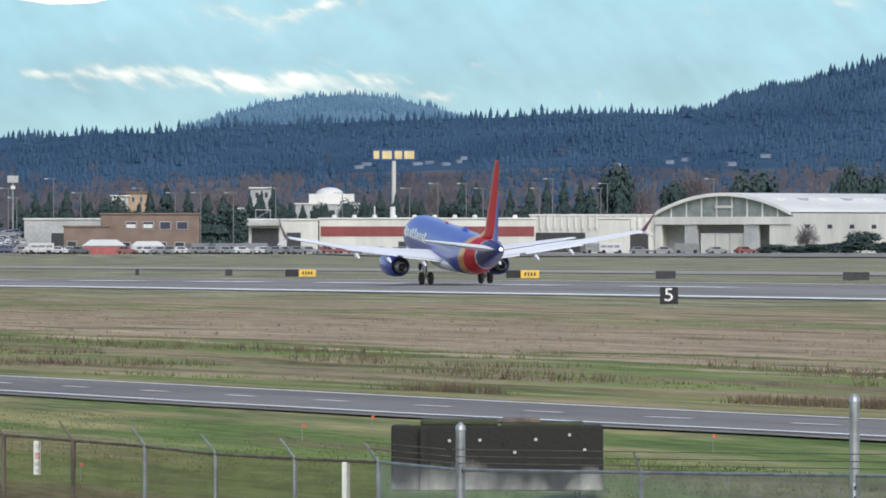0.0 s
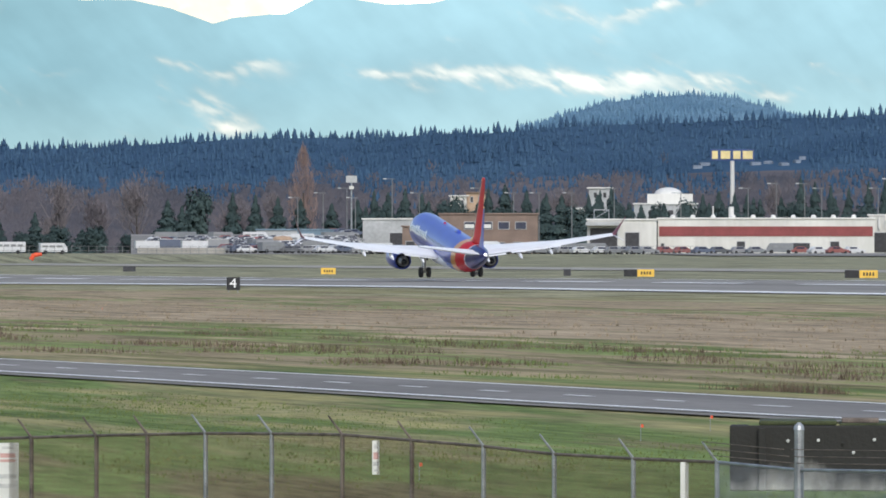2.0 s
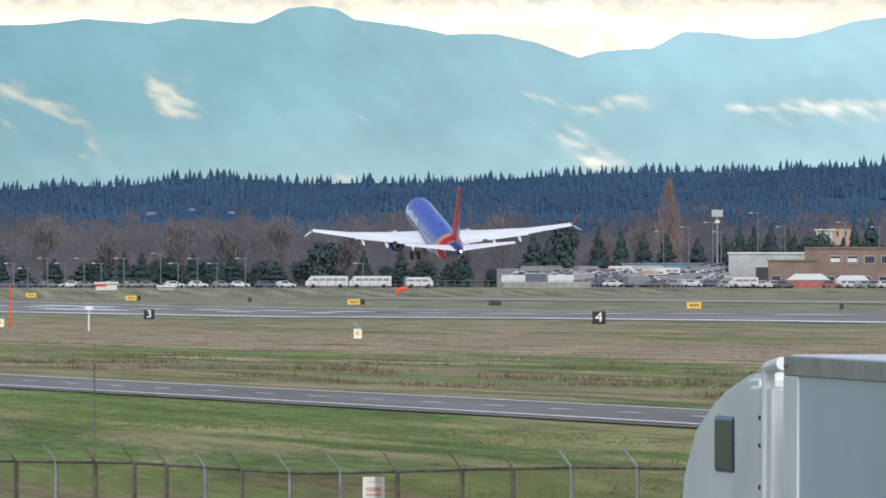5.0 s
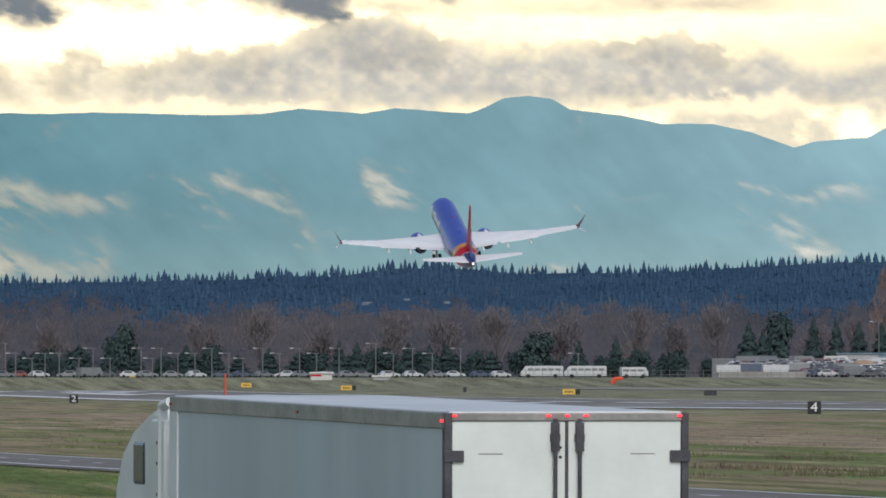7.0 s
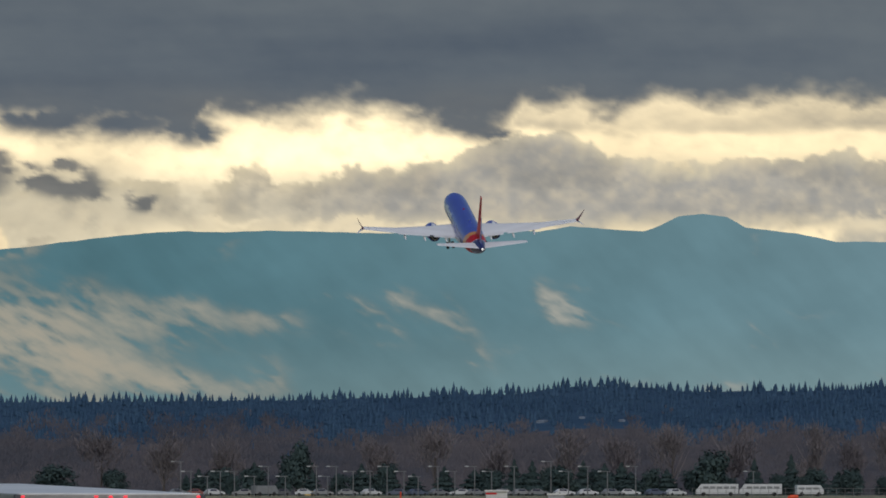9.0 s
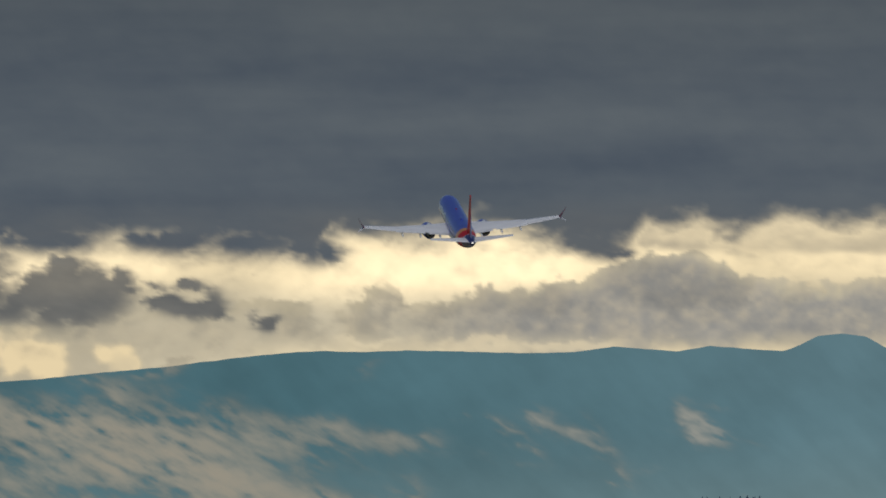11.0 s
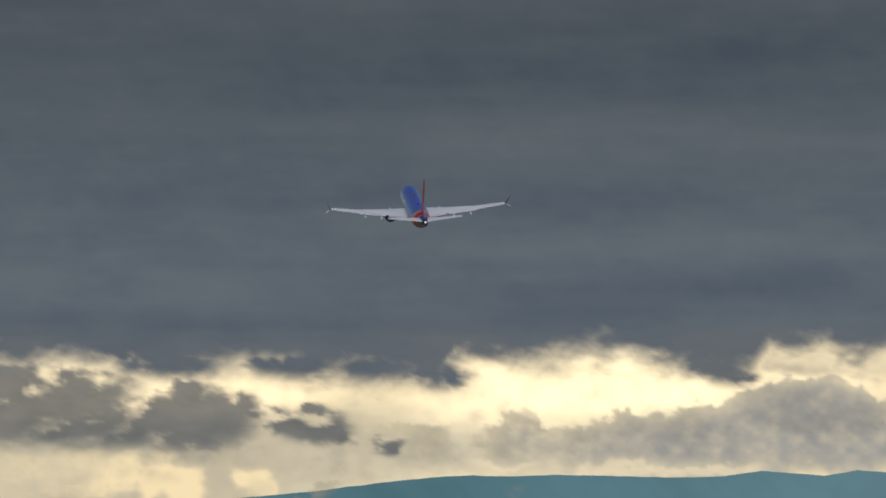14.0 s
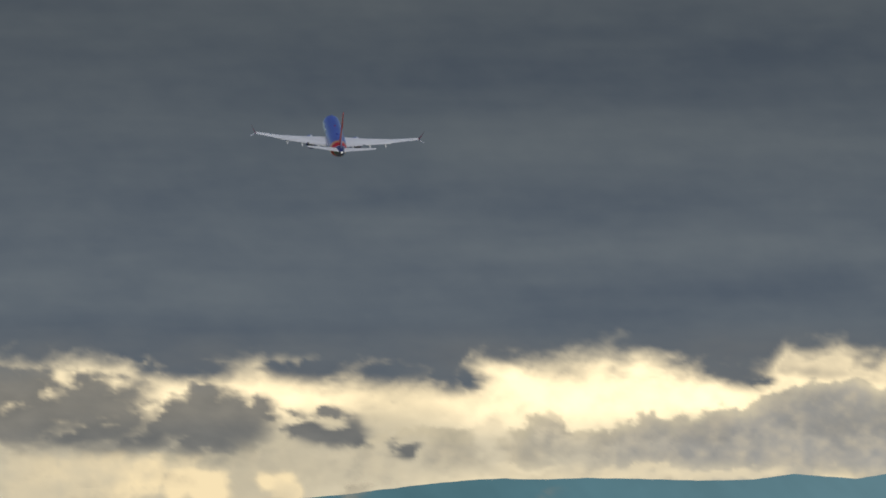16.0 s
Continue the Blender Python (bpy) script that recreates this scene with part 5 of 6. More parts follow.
def crown_mesh(kind, seed, count):
    """A crown of many small leaf clumps, one unit high and one wide."""
    r = np.random.default_rng(seed)
    vs, fs = [], []
    lobes = [(r.uniform(-0.27, 0.27), r.uniform(-0.27, 0.27), r.uniform(0.22, 0.8), r.uniform(0.16, 0.3)) for _ in range(16)]
    for _ in range(count):
        if kind == "conifer":
            z = r.random() ** 1.3
            rad = (1 - z) ** 0.8 * 0.5 * (0.75 + 0.25 * math.sin(z * 34 + r.normal(0, 0.6))) * r.uniform(0.3, 1.0) ** 0.5
            a = r.uniform(0, 6.283)
            c = np.array([rad * math.cos(a), rad * math.sin(a), 0.03 + 0.95 * z - 0.1 * rad])
            size = 0.06 * (1.1 - 0.7 * z)
            nrm = (0.6 * math.cos(a), 0.6 * math.sin(a), 0.65)
        else:
            lx, ly, lz, lr = lobes[r.integers(len(lobes))]
            v = r.normal(0, 1, 3)
            v /= np.linalg.norm(v)
            c = np.array([lx, ly, lz]) + v * lr * r.uniform(0.4, 1.0)
            c[2] = max(c[2], 0.03)
            size = 0.048
            nrm = (0.6 * v[0] + 0.6 * c[0], 0.6 * v[1] + 0.6 * c[1], 0.5 * v[2] + 0.5)
        nrm = np.array(nrm) + r.normal(0, 0.22, 3)
        side = np.cross(nrm, r.normal(0, 1, 3))
        side /= np.linalg.norm(side)
        up = np.cross(nrm, side)
        up /= np.linalg.norm(up)
        i = len(vs)
        vs += [c + side * size, c - side * size * 0.5 + up * size * 0.8, c - side * size * 0.5 - up * size * 0.8]
        fs.append((i, i + 1, i + 2))
    me = bpy.data.meshes.new(kind + "_crown")
    me.from_pydata([tuple(map(float, v)) for v in vs], [], fs)
    return me


def twig_mesh(seed, narrow):
    """A bare crown: a few forking limbs and a haze of fine twigs, one unit high."""
    r = np.random.default_rng(seed)
    vs, fs = [], []

    def sliver(a, b, w):
        i = len(vs)
        side = np.cross(b - a, r.normal(0, 1, 3))
        side = side / (np.linalg.norm(side) + 1e-9) * w
        vs.extend([a - side, a + side, b])
        fs.append((i, i + 1, i + 2))

    wide = 0.5 if narrow > 0.3 else 0.42
    for _ in range(14):
        a0 = r.uniform(0, 6.283)
        base = np.array([0, 0, r.uniform(0.1, 0.4)])
        tip = np.array([wide * 0.7 * math.cos(a0), wide * 0.7 * math.sin(a0), r.uniform(0.55, 0.9)])
        sliver(base, tip, 0.012)
    lobes = [(r.uniform(0, 6.283), r.uniform(0, 0.3), r.uniform(0.35, 0.85), r.uniform(0.12, 0.24)) for _ in range(11)]
    for _ in range(1100):
        if narrow > 0.3:
            la, lr, lz, size = lobes[r.integers(11)]
            v = r.normal(0, 1, 3)
            v *= size * r.random() ** 0.4 / np.linalg.norm(v)
            c = np.array([lr * math.cos(la), lr * math.sin(la), lz]) + v
        else:
            z = r.uniform(0.08, 0.97)
            a, rad = r.uniform(0, 6.283), wide * math.sin(math.pi * z ** 0.75) ** 0.8 * r.random() ** 0.5
            c = np.array([rad * math.cos(a), rad * math.sin(a), z])
        if c[2] < 0.05:
            continue
        d = np.array([c[0] * 1.2 + r.normal(0, 0.3), c[1] * 1.2 + r.normal(0, 0.3), 0.75 + r.normal(0, 0.25)])
        d *= r.uniform(0.06, 0.13) / np.linalg.norm(d)
        sliver(c - d * 0.5, c + d * 0.5, 0.008)
    me = bpy.data.meshes.new("bare_crown")
    me.from_pydata([tuple(map(float, v)) for v in vs], [], fs)
    return me


crowns = {"conifer": [crown_mesh("conifer", s_, 2200) for s_ in range(4)], "round": [crown_mesh("round", 10 + s_, 2400) for s_ in range(4)],
          "bare": [twig_mesh(s_, 0.5) for s_ in range(4)], "poplar": [twig_mesh(9, 0.25)]}
for k_, m_ in (("conifer", M_LEAF), ("round", M_LEAF), ("bare", M_TWIG), ("poplar", M_RUSSET)):
    for me in crowns[k_]:
        me.materials.append(m_)
trunk = bpy.data.meshes.new("trunk")
bm = tube(bmesh.new(), (0, 0, -0.05), (0, 0, 0.55), 0.03, 0.012, 7)
bm.to_mesh(trunk)
bm.free()
trunk.materials.append(M_BARK)
TREE_WORDS = {"conifer": "dark green conifer beyond the airport buildings", "round": "dark broad evergreen tree beyond the airfield", "bare": "bare brown winter tree", "poplar": "tall russet bare poplar"}


def tree(kind, X, Ytop, wide, d, k=0):
    h = rise(Ytop, d)
    w = wide * d * PX * (1.45 if kind == "conifer" else 1.0)
    top = empty("tree", site(X, d, GZ_FAR - 0.1, k * 1.7), TREE_WORDS[kind], "tree", "trees behind the airfield")
    c = new("crown", crowns[kind][k % len(crowns[kind])])
    c.parent, c.scale = top, (w * 1.08, w * 1.08, h)
    if kind in ("bare", "poplar"):
        c.scale = (w * 1.1, w * 1.1, h * 1.0)
    t_ = new("trunk", trunk)
    t_.parent, t_.scale = top, (h * 0.6, h * 0.6, h)


spots = [("round", 285, 371, 78), ("conifer", 430, 384, 36), ("round", 470, 408, 50), ("conifer", 665, 362, 55), ("round", 716, 332, 62), ("conifer", 690, 372, 40), ("conifer", 365, 392, 34),
         ("conifer", 955, 368, 50), ("conifer", 1030, 345, 36), ("conifer", 1055, 348, 50), ("conifer", 1085, 342, 44), ("conifer", 1115, 350, 40), ("conifer", 1232, 340, 40), ("conifer", 1262, 335, 60), ("conifer", 1300, 345, 46),
         ("conifer", 1335, 350, 40), ("conifer", 1430, 345, 36), ("conifer", 1450, 338, 40), ("conifer", 1612, 352, 40), ("conifer", 1640, 346, 46), ("conifer", 1668, 350, 40), ("conifer", 1690, 352, 40),
         ("conifer", 1785, 322, 40), ("conifer", 1810, 330, 44), ("conifer", 1838, 336, 36), ("conifer", 1870, 340, 36), ("conifer", 1905, 330, 42), ("conifer", 1935, 324, 40), ("conifer", 1965, 322, 42), ("conifer", 1995, 326, 46), ("conifer", 2012, 335, 46),
         ("round", 2062, 296, 76), ("round", 2160, 318, 56), ("round", 2312, 296, 100), ("conifer", 2280, 310, 50), ("round", 2470, 294, 54), ("round", 2510, 304, 66), ("conifer", 2440, 330, 50),
         ("conifer", 62, 395, 40), ("conifer", -28, 395, 36), ("conifer", 100, 400, 40), ("conifer", 130, 398, 46), ("conifer", -60, 392, 34), ("conifer", 20, 402, 40), ("round", 180, 405, 40), ("round", -445, 352, 56), ("conifer", -520, 398, 40), ("round", -585, 408, 60), ("round", -290, 395, 50), ("conifer", -330, 400, 40),
         ("conifer", 780, 348, 40), ("conifer", 820, 352, 40), ("conifer", 860, 356, 44), ("conifer", 900, 360, 50), ("round", -880, 402, 80), ("round", -770, 410, 50)]
for i, (kind, X, Y, w) in enumerate(spots):
    tree(kind, X, Y, w, 2500 + (i * 37) % 90, i)
for i, (kind, X, Y, w) in enumerate([("poplar", 905, 262, 62), ("bare", -570, 340, 90), ("bare", -440, 392, 70), ("bare", -300, 345, 90), ("bare", -200, 335, 100), ("bare", -90, 345, 100), ("bare", 30, 340, 110), ("bare", 130, 338, 100), ("bare", 220, 335, 100),
                                     ("bare", 330, 325, 120), ("bare", 470, 328, 100), ("bare", 540, 345, 90), ("bare", 610, 335, 90), ("bare", 780, 345, 90), ("bare", 850, 350, 80), ("bare", 1150, 345, 80), ("bare", 1380, 345, 90), ("bare", 1540, 345, 80), ("bare", 1740, 335, 70),
                                     ("bare", 2100, 320, 80), ("bare", 2200, 312, 90), ("bare", 2380, 330, 80), ("bare", 2420, 335, 70), ("bare", -680, 345, 100), ("bare", -790, 345, 110)]):
    tree(kind, X, Y, w, 2620 + (i * 53) % 100, i)
rng = random.Random(3)
for i in range(46):
    tree("conifer" if rng.random() < 0.7 else "round", 1000 + i * 24 + rng.uniform(-9, 9), rng.uniform(352, 378), rng.uniform(34, 60), 2480 + rng.uniform(0, 60), i)
for i in range(30):
    tree("round" if rng.random() < 0.5 else "conifer", -650 + i * 46 + rng.uniform(-16, 16), rng.uniform(404, 424), rng.uniform(30, 60), 2500 + rng.uniform(0, 60), i)
# leafy hedge beside the hangar
for i, (X, Y, w) in enumerate(((2330, 440, 60), (2370, 442, 60), (2410, 440, 60), (2448, 438, 60), (2490, 415, 80), (2530, 435, 60), (2570, 440, 60))):
    tree("round", X, Y, w, 2230 + i, i)
tree("bare", 2395, 398, 60, 2245, 1)

# ---- wooded hills ----
TREES = [(-2400, 290), (-970, 281), (-670, 279), (-360, 275), (-120, 267), (-70, 268), (30, 253), (170, 253), (240, 263), (440, 260), (560, 258), (840, 240), (967, 243), (1267, 230), (1367, 222), (1767, 207), (2067, 195), (2197, 203), (2700, 195)]
RIGHT = [(2140, 225), (2197, 198), (2267, 170), (2367, 150), (2467, 125), (2535, 105), (2800, 40)]
KNOLL = [(1300, 228), (1357, 210), (1417, 190), (1497, 175), (1587, 168), (1667, 175), (1737, 195), (1800, 212)]
# Blue distance haze is mixed into the conifer and woods colours here.
M_FOREST = material("haze_tinted_conifers", (0.044, 0.088, 0.152), 0.95, vary=0.12, scale=0.02, second=(0.056, 0.106, 0.172), spec=0.02, fine=12)
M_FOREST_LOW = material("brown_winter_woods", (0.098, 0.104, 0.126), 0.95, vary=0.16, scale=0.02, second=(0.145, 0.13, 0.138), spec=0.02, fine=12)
# Conifers of the farther knoll: the same trees, paled and blued by painted haze.
M_FOREST_FAR = material("haze_paled_conifers", (0.11, 0.21, 0.31), 0.95, vary=0.12, scale=0.02, second=(0.14, 0.245, 0.34), spec=0.05, fine=20)


def interp(prof, X):
    return float(np.interp(X, [p[0] for p in prof], [p[1] for p in prof]))


HOUSES = ((1602, 306), (1615, 301), (1705, 300), (1728, 298), (1755, 301), (1778, 296), (1788, 290), (2152, 297), (2180, 293), (2322, 286), (2060, 302), (130, 327), (60, 322), (-10, 328), (1660, 292), (2260, 300))


def forest(name, prof, X0, X1, d0, d1, ybase, rows, per, h0, h1, mat, low, label, low_share=0.45):
    """A wooded slope from the foot (ybase at d0) to its skyline (prof at d1): ground and merged trees."""
    rng = np.random.default_rng(len(name) * 7 + rows)
    xs = np.linspace(X0, X1, 120)
    m = 8

    def slope(X, u):
        yt = interp(prof, X) + (h0 + h1) / 2 * 0.8
        return ybase + (yt - ybase) * u

    vs = [tuple(at(X, d0 + (d1 - d0) * j / m, slope(X, j / m) + 3 * noise.noise((X * 0.01, j / m * 5, 2)))) for j in range(m + 1) for X in xs]
    n = len(xs)
    fs = [(j * n + i, j * n + i + 1, j * n + n + i + 1, j * n + n + i) for j in range(m) for i in range(n - 1)]
    hill = mesh_object(name, vs, fs, mat)
    hill.data.materials.append(low)
    for k, p in enumerate(hill.data.polygons):
        p.material_index = 1 if k // (n - 1) < m * low_share else 0
    tagged(hill, label, "hillside", kind="structure")
    stock = {"conifers": ([], [], []), "bare_woods": ([], [], [])}

    def conifer(c, h, w):
        V, Fc, N = stock["conifers"]
        a0 = rng.uniform(0, 6.28)
        for t_, (zb, zt, ww) in enumerate(((-0.25, 0.55, 1.0), (0.2, 0.78, 0.78), (0.48, 1.0, 0.5))):
            o = len(V)
            for i in range(8):
                a = a0 + i * 0.7854 + t_ * 0.4
                rr = w * ww * (1.06 if i % 2 else 0.78) * rng.uniform(0.82, 1.15)
                V.append((c.x + rr * math.cos(a), c.y + rr * math.sin(a), c.z + (zb + rng.uniform(-0.07, 0.05)) * h))
                N.append((0.4 * math.cos(a), 0.4 * math.sin(a), 0.8))
            V.append((c.x + rng.normal(0, 0.02) * h, c.y, c.z + zt * h))
            N.append((0, -0.2, 1))
            Fc.extend((o + i, o + (i + 1) % 8, o + 8) for i in range(8))

    def bare(c, h, w):
        V, Fc, N = stock["bare_woods"]
        for _ in range(26):
            v = rng.normal(0, 1, 3)
            v *= rng.random() ** 0.35 / np.linalg.norm(v)
            bx, by, bz = c.x + w * v[0], c.y + w * v[1], c.z + h * (0.48 + 0.5 * v[2])
            l = h * rng.uniform(0.16, 0.34)
            tx = bx + (0.5 * v[0] + rng.normal(0, 0.2)) * l
            ww = w * rng.uniform(0.05, 0.11)
            o = len(V)
            V.extend(((bx - ww, by, bz - l * 0.4), (bx + ww, by, bz - l * 0.4), (tx, by, bz + l * 0.6)))
            N.extend([(0.35 * v[0], 0.35 * v[1] - 0.15, 0.8)] * 3)
            Fc.append((o, o + 1, o + 2))

    for r_ in range(rows):
        for k in range(per):
            X = X0 + (X1 - X0) * (k + rng.random()) / per
            u = min(1.0, max(0.02, (r_ + 0.6) / rows + rng.normal(0, 0.5 / rows)))
            if low_share > 0 and any(abs(X - hx) < 13 and -3 < slope(X, u) - hy < 30 for hx, hy in HOUSES):
                continue
            share = low_share * float(np.interp(X, [-600, 300, 1300, 2000], [1.12, 1.05, 0.85, 0.75]))
            lowland = low_share > 0 and u + 0.06 * rng.normal() < share + 0.14 * noise.noise((X * 0.03, 7, u * 6)) + 0.24 * noise.noise((X * 0.006, 3, u * 2))
            d = d0 + (d1 - d0) * u
            c = at(X, d, slope(X, u) + 1)
            h = rng.uniform(h0, h1) * d * PX * (1.0 + 0.5 * noise.noise((X * 0.02, 1, u * 3))) * (1.25 if rng.random() < 0.08 else 1.0)
            if lowland:
                bare(c, h * 1.15, h * rng.uniform(0.4, 0.6))
            else:
                conifer(c, h, h * rng.uniform(0.24, 0.36))
    for kind, mt in (("conifers", mat), ("bare_woods", low)):
        V, Fc, N = stock[kind]
        if V:
            ob = mesh_object(kind, V, Fc, mt)
            if kind == "conifers":
                ob.data.polygons.foreach_set("use_smooth", [True] * len(Fc))
            else:
                soft_normals(ob.data, N)
            tagged(ob, ("conifer forest on the hillside, blued by painted haze" if kind == "conifers" else "brown leafless woods on the lower slope"), "forest", kind="stuff")


forest("wooded_ridge", TREES, -1750, 2750, 2640, 3500, 466, 28, 600, 12, 21, M_FOREST, M_FOREST_LOW, "long low ridge under conifers blued by painted haze", 0.58)
forest("wooded_hill", RIGHT, 2130, 2800, 3560, 3800, 240, 16, 140, 12, 22, M_FOREST, M_FOREST, "rising hill under conifers blued by painted haze", 0.0)
forest("wooded_knoll", KNOLL, 1290, 1810, 3850, 4000, 250, 12, 120, 8, 15, M_FOREST_FAR, M_FOREST_FAR, "small wooded knoll paled by painted haze", 0.0)
# One blue-grey for walls and roofs, with the distance haze put into it.
M_HAZYHOUSE = material("haze_tinted_house", (0.19, 0.225, 0.27), 0.9, vary=0.25, scale=0.3)
# pale houses on the wooded slope
rng = random.Random(5)
for X, Y in HOUSES:
    u = (466 - Y) / (447 - interp(TREES, X))
    d = 2640 + 860 * min(1, max(0, u)) - 25
    p = at(X, d, Y)
    top = empty("house", Matrix.Translation(p) @ Matrix.Rotation(rng.uniform(-0.5, 0.5), 4, "Z"), "pale house on the wooded slope", "house", "hillside houses")
    w = rng.uniform(0.7, 1.5)
    boxed("wall", (-w, w, -1, 1, -0.7, 0.2), M_HAZYHOUSE, top)
    bm = bmesh.new()
    a = [bm.verts.new(v) for v in ((-w - 0.1, -1.1, 0.18), (w + 0.1, -1.1, 0.18), (w + 0.1, 1.1, 0.18), (-w - 0.1, 1.1, 0.18), (-w, 0, 0.5), (w, 0, 0.5))]
    for f_ in ((0, 1, 5, 4), (1, 2, 5), (2, 3, 4, 5), (3, 0, 4), (3, 2, 1, 0)):
        bm.faces.new([a[i] for i in f_])
    part("roof", bm, M_HAZYHOUSE, top)


# ---- far backdrop: mountains, mist, sky and clouds (self-lit, light and haze painted into their tones, all beyond 4 km) ----
def lattice(seed):
    return np.random.default_rng(seed).random((257, 257))


def vnoise(x, y, g):
    xi, yi = np.floor(x).astype(int), np.floor(y).astype(int)
    fx, fy = x - xi, y - yi
    fx, fy = fx * fx * (3 - 2 * fx), fy * fy * (3 - 2 * fy)
    a, b, c, d = g[xi % 256, yi % 256], g[(xi + 1) % 256, yi % 256], g[xi % 256, (yi + 1) % 256], g[(xi + 1) % 256, (yi + 1) % 256]
    return (a * (1 - fx) + b * fx) * (1 - fy) + (c * (1 - fx) + d * fx) * fy


def fbm(X, Y, sx, sy, octaves, seed):
    g = lattice(seed)
    out, amp, tot = 0, 1.0, 0
    x, y = X / sx + 60.3, Y / sy + 60.7
    for _ in range(octaves):
        out = out + amp * vnoise(x, y, g)
        tot += amp
        x, y, amp = x * 2.03 + 11.7, y * 2.03 + 5.1, amp * 0.52
    return out / tot - 0.5


def smooth(v, a, b):
    t = np.clip((v - a) / (b - a), 0, 1)
    return t * t * (3 - 2 * t)


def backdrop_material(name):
    """Self-lit far backdrop: colour, with light and haze painted in, and cover come from the mesh."""
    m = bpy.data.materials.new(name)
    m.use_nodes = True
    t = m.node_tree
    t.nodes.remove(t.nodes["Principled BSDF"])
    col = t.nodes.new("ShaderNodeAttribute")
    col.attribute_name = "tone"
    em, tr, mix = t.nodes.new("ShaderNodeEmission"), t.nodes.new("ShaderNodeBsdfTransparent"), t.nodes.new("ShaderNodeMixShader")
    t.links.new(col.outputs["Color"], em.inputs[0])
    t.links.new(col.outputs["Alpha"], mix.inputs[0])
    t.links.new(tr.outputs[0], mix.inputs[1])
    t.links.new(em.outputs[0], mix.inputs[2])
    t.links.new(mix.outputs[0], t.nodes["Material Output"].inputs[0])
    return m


def sheet(name, X, Y, d, colour, alpha, label, category):
    """A curved sheet round the camera at distance d, with a tone for each vertex."""
    ny, nx = X.shape
    a = (X - 784) / F
    dd = d if np.ndim(d) else np.full_like(X, d)
    co = np.stack([dd * np.sin(a), dd * np.cos(a), EYE[2] - (Y - HOR) / F * dd], -1).reshape(-1, 3)
    i = np.arange(ny * nx).reshape(ny, nx)
    quads = np.stack([i[:-1, :-1], i[:-1, 1:], i[1:, 1:], i[1:, :-1]], -1).reshape(-1, 4)
    if alpha is not None:
        av = alpha.ravel()
        quads = quads[(av[quads] > 0.004).any(1)]
    me = bpy.data.meshes.new(name)
    me.from_pydata(co.tolist(), [], quads.tolist())
    tone = np.ones((ny * nx, 4), np.float32)
    tone[:, :3] = colour.reshape(-1, 3)
    if alpha is not None:
        tone[:, 3] = alpha.ravel()
    me.color_attributes.new("tone", "FLOAT_COLOR", "POINT").data.foreach_set("color", tone.ravel())
    me.materials.append(backdrop_material(name))
    return tagged(new(name, me), label, category, kind="structure")


def mixc(a, b, t):
    return np.asarray(a) * (1 - t[..., None]) + np.asarray(b) * t[..., None]


RIDGE = [(-2200, 110), (-1700, 85), (-1323, 59), (-1263, 49), (-1143, 41), (-1033, 29), (-923, 19), (-803, 4), (-708, -6), (-640, -9), (-570, -7), (-500, -10), (-400, -8), (-300, -5), (-200, -7),
         (-165, -12), (-130, -17), (-80, -13), (-20, -8), (40, -18), (100, -13), (170, -8), (200, -20), (230, -35), (275, -40), (315, -35), (350, -15), (440, -5), (510, 10), (600, 10), (670, 25),
         (745, 52), (780, 42), (842, 36), (875, 35), (912, 15), (930, 6), (990, 8), (1050, 18), (1130, 16), (1180, 4), (1230, -12), (1600, -60), (2100, -90), (3000, -110)]


def build_mountains():
    xs, us = np.linspace(-2000, 2800, 900), np.linspace(0, 1, 120)
    X, U = np.meshgrid(xs, us)
    top = np.interp(xs, [p[0] for p in RIDGE], [p[1] for p in RIDGE]) + 2.2 * fbm(xs, xs * 0, 22, 9, 3, 3)
    Y = top + (330 - top) * U
    relief = fbm(X + 0.5 * Y, Y, 190, 120, 6, 5)
    d = 4700 - 500 * U + 60 * relief
    # Haze is painted into the tone: paler to the right and down the slope.
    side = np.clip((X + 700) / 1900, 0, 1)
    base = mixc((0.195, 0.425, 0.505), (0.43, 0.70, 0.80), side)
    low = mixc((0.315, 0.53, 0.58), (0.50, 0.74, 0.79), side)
    # Light and shade of the slopes are painted too, along the relief.
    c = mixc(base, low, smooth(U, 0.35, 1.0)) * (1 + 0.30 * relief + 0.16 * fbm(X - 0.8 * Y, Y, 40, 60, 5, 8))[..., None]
    # The crest past the notch gets a little more painted haze.
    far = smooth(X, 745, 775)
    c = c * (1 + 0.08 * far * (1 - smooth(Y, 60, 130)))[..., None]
    sheet("mountain_range", X, Y, d, c, None, "forested mountain range with blue-green haze painted in", "mountains")


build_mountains()

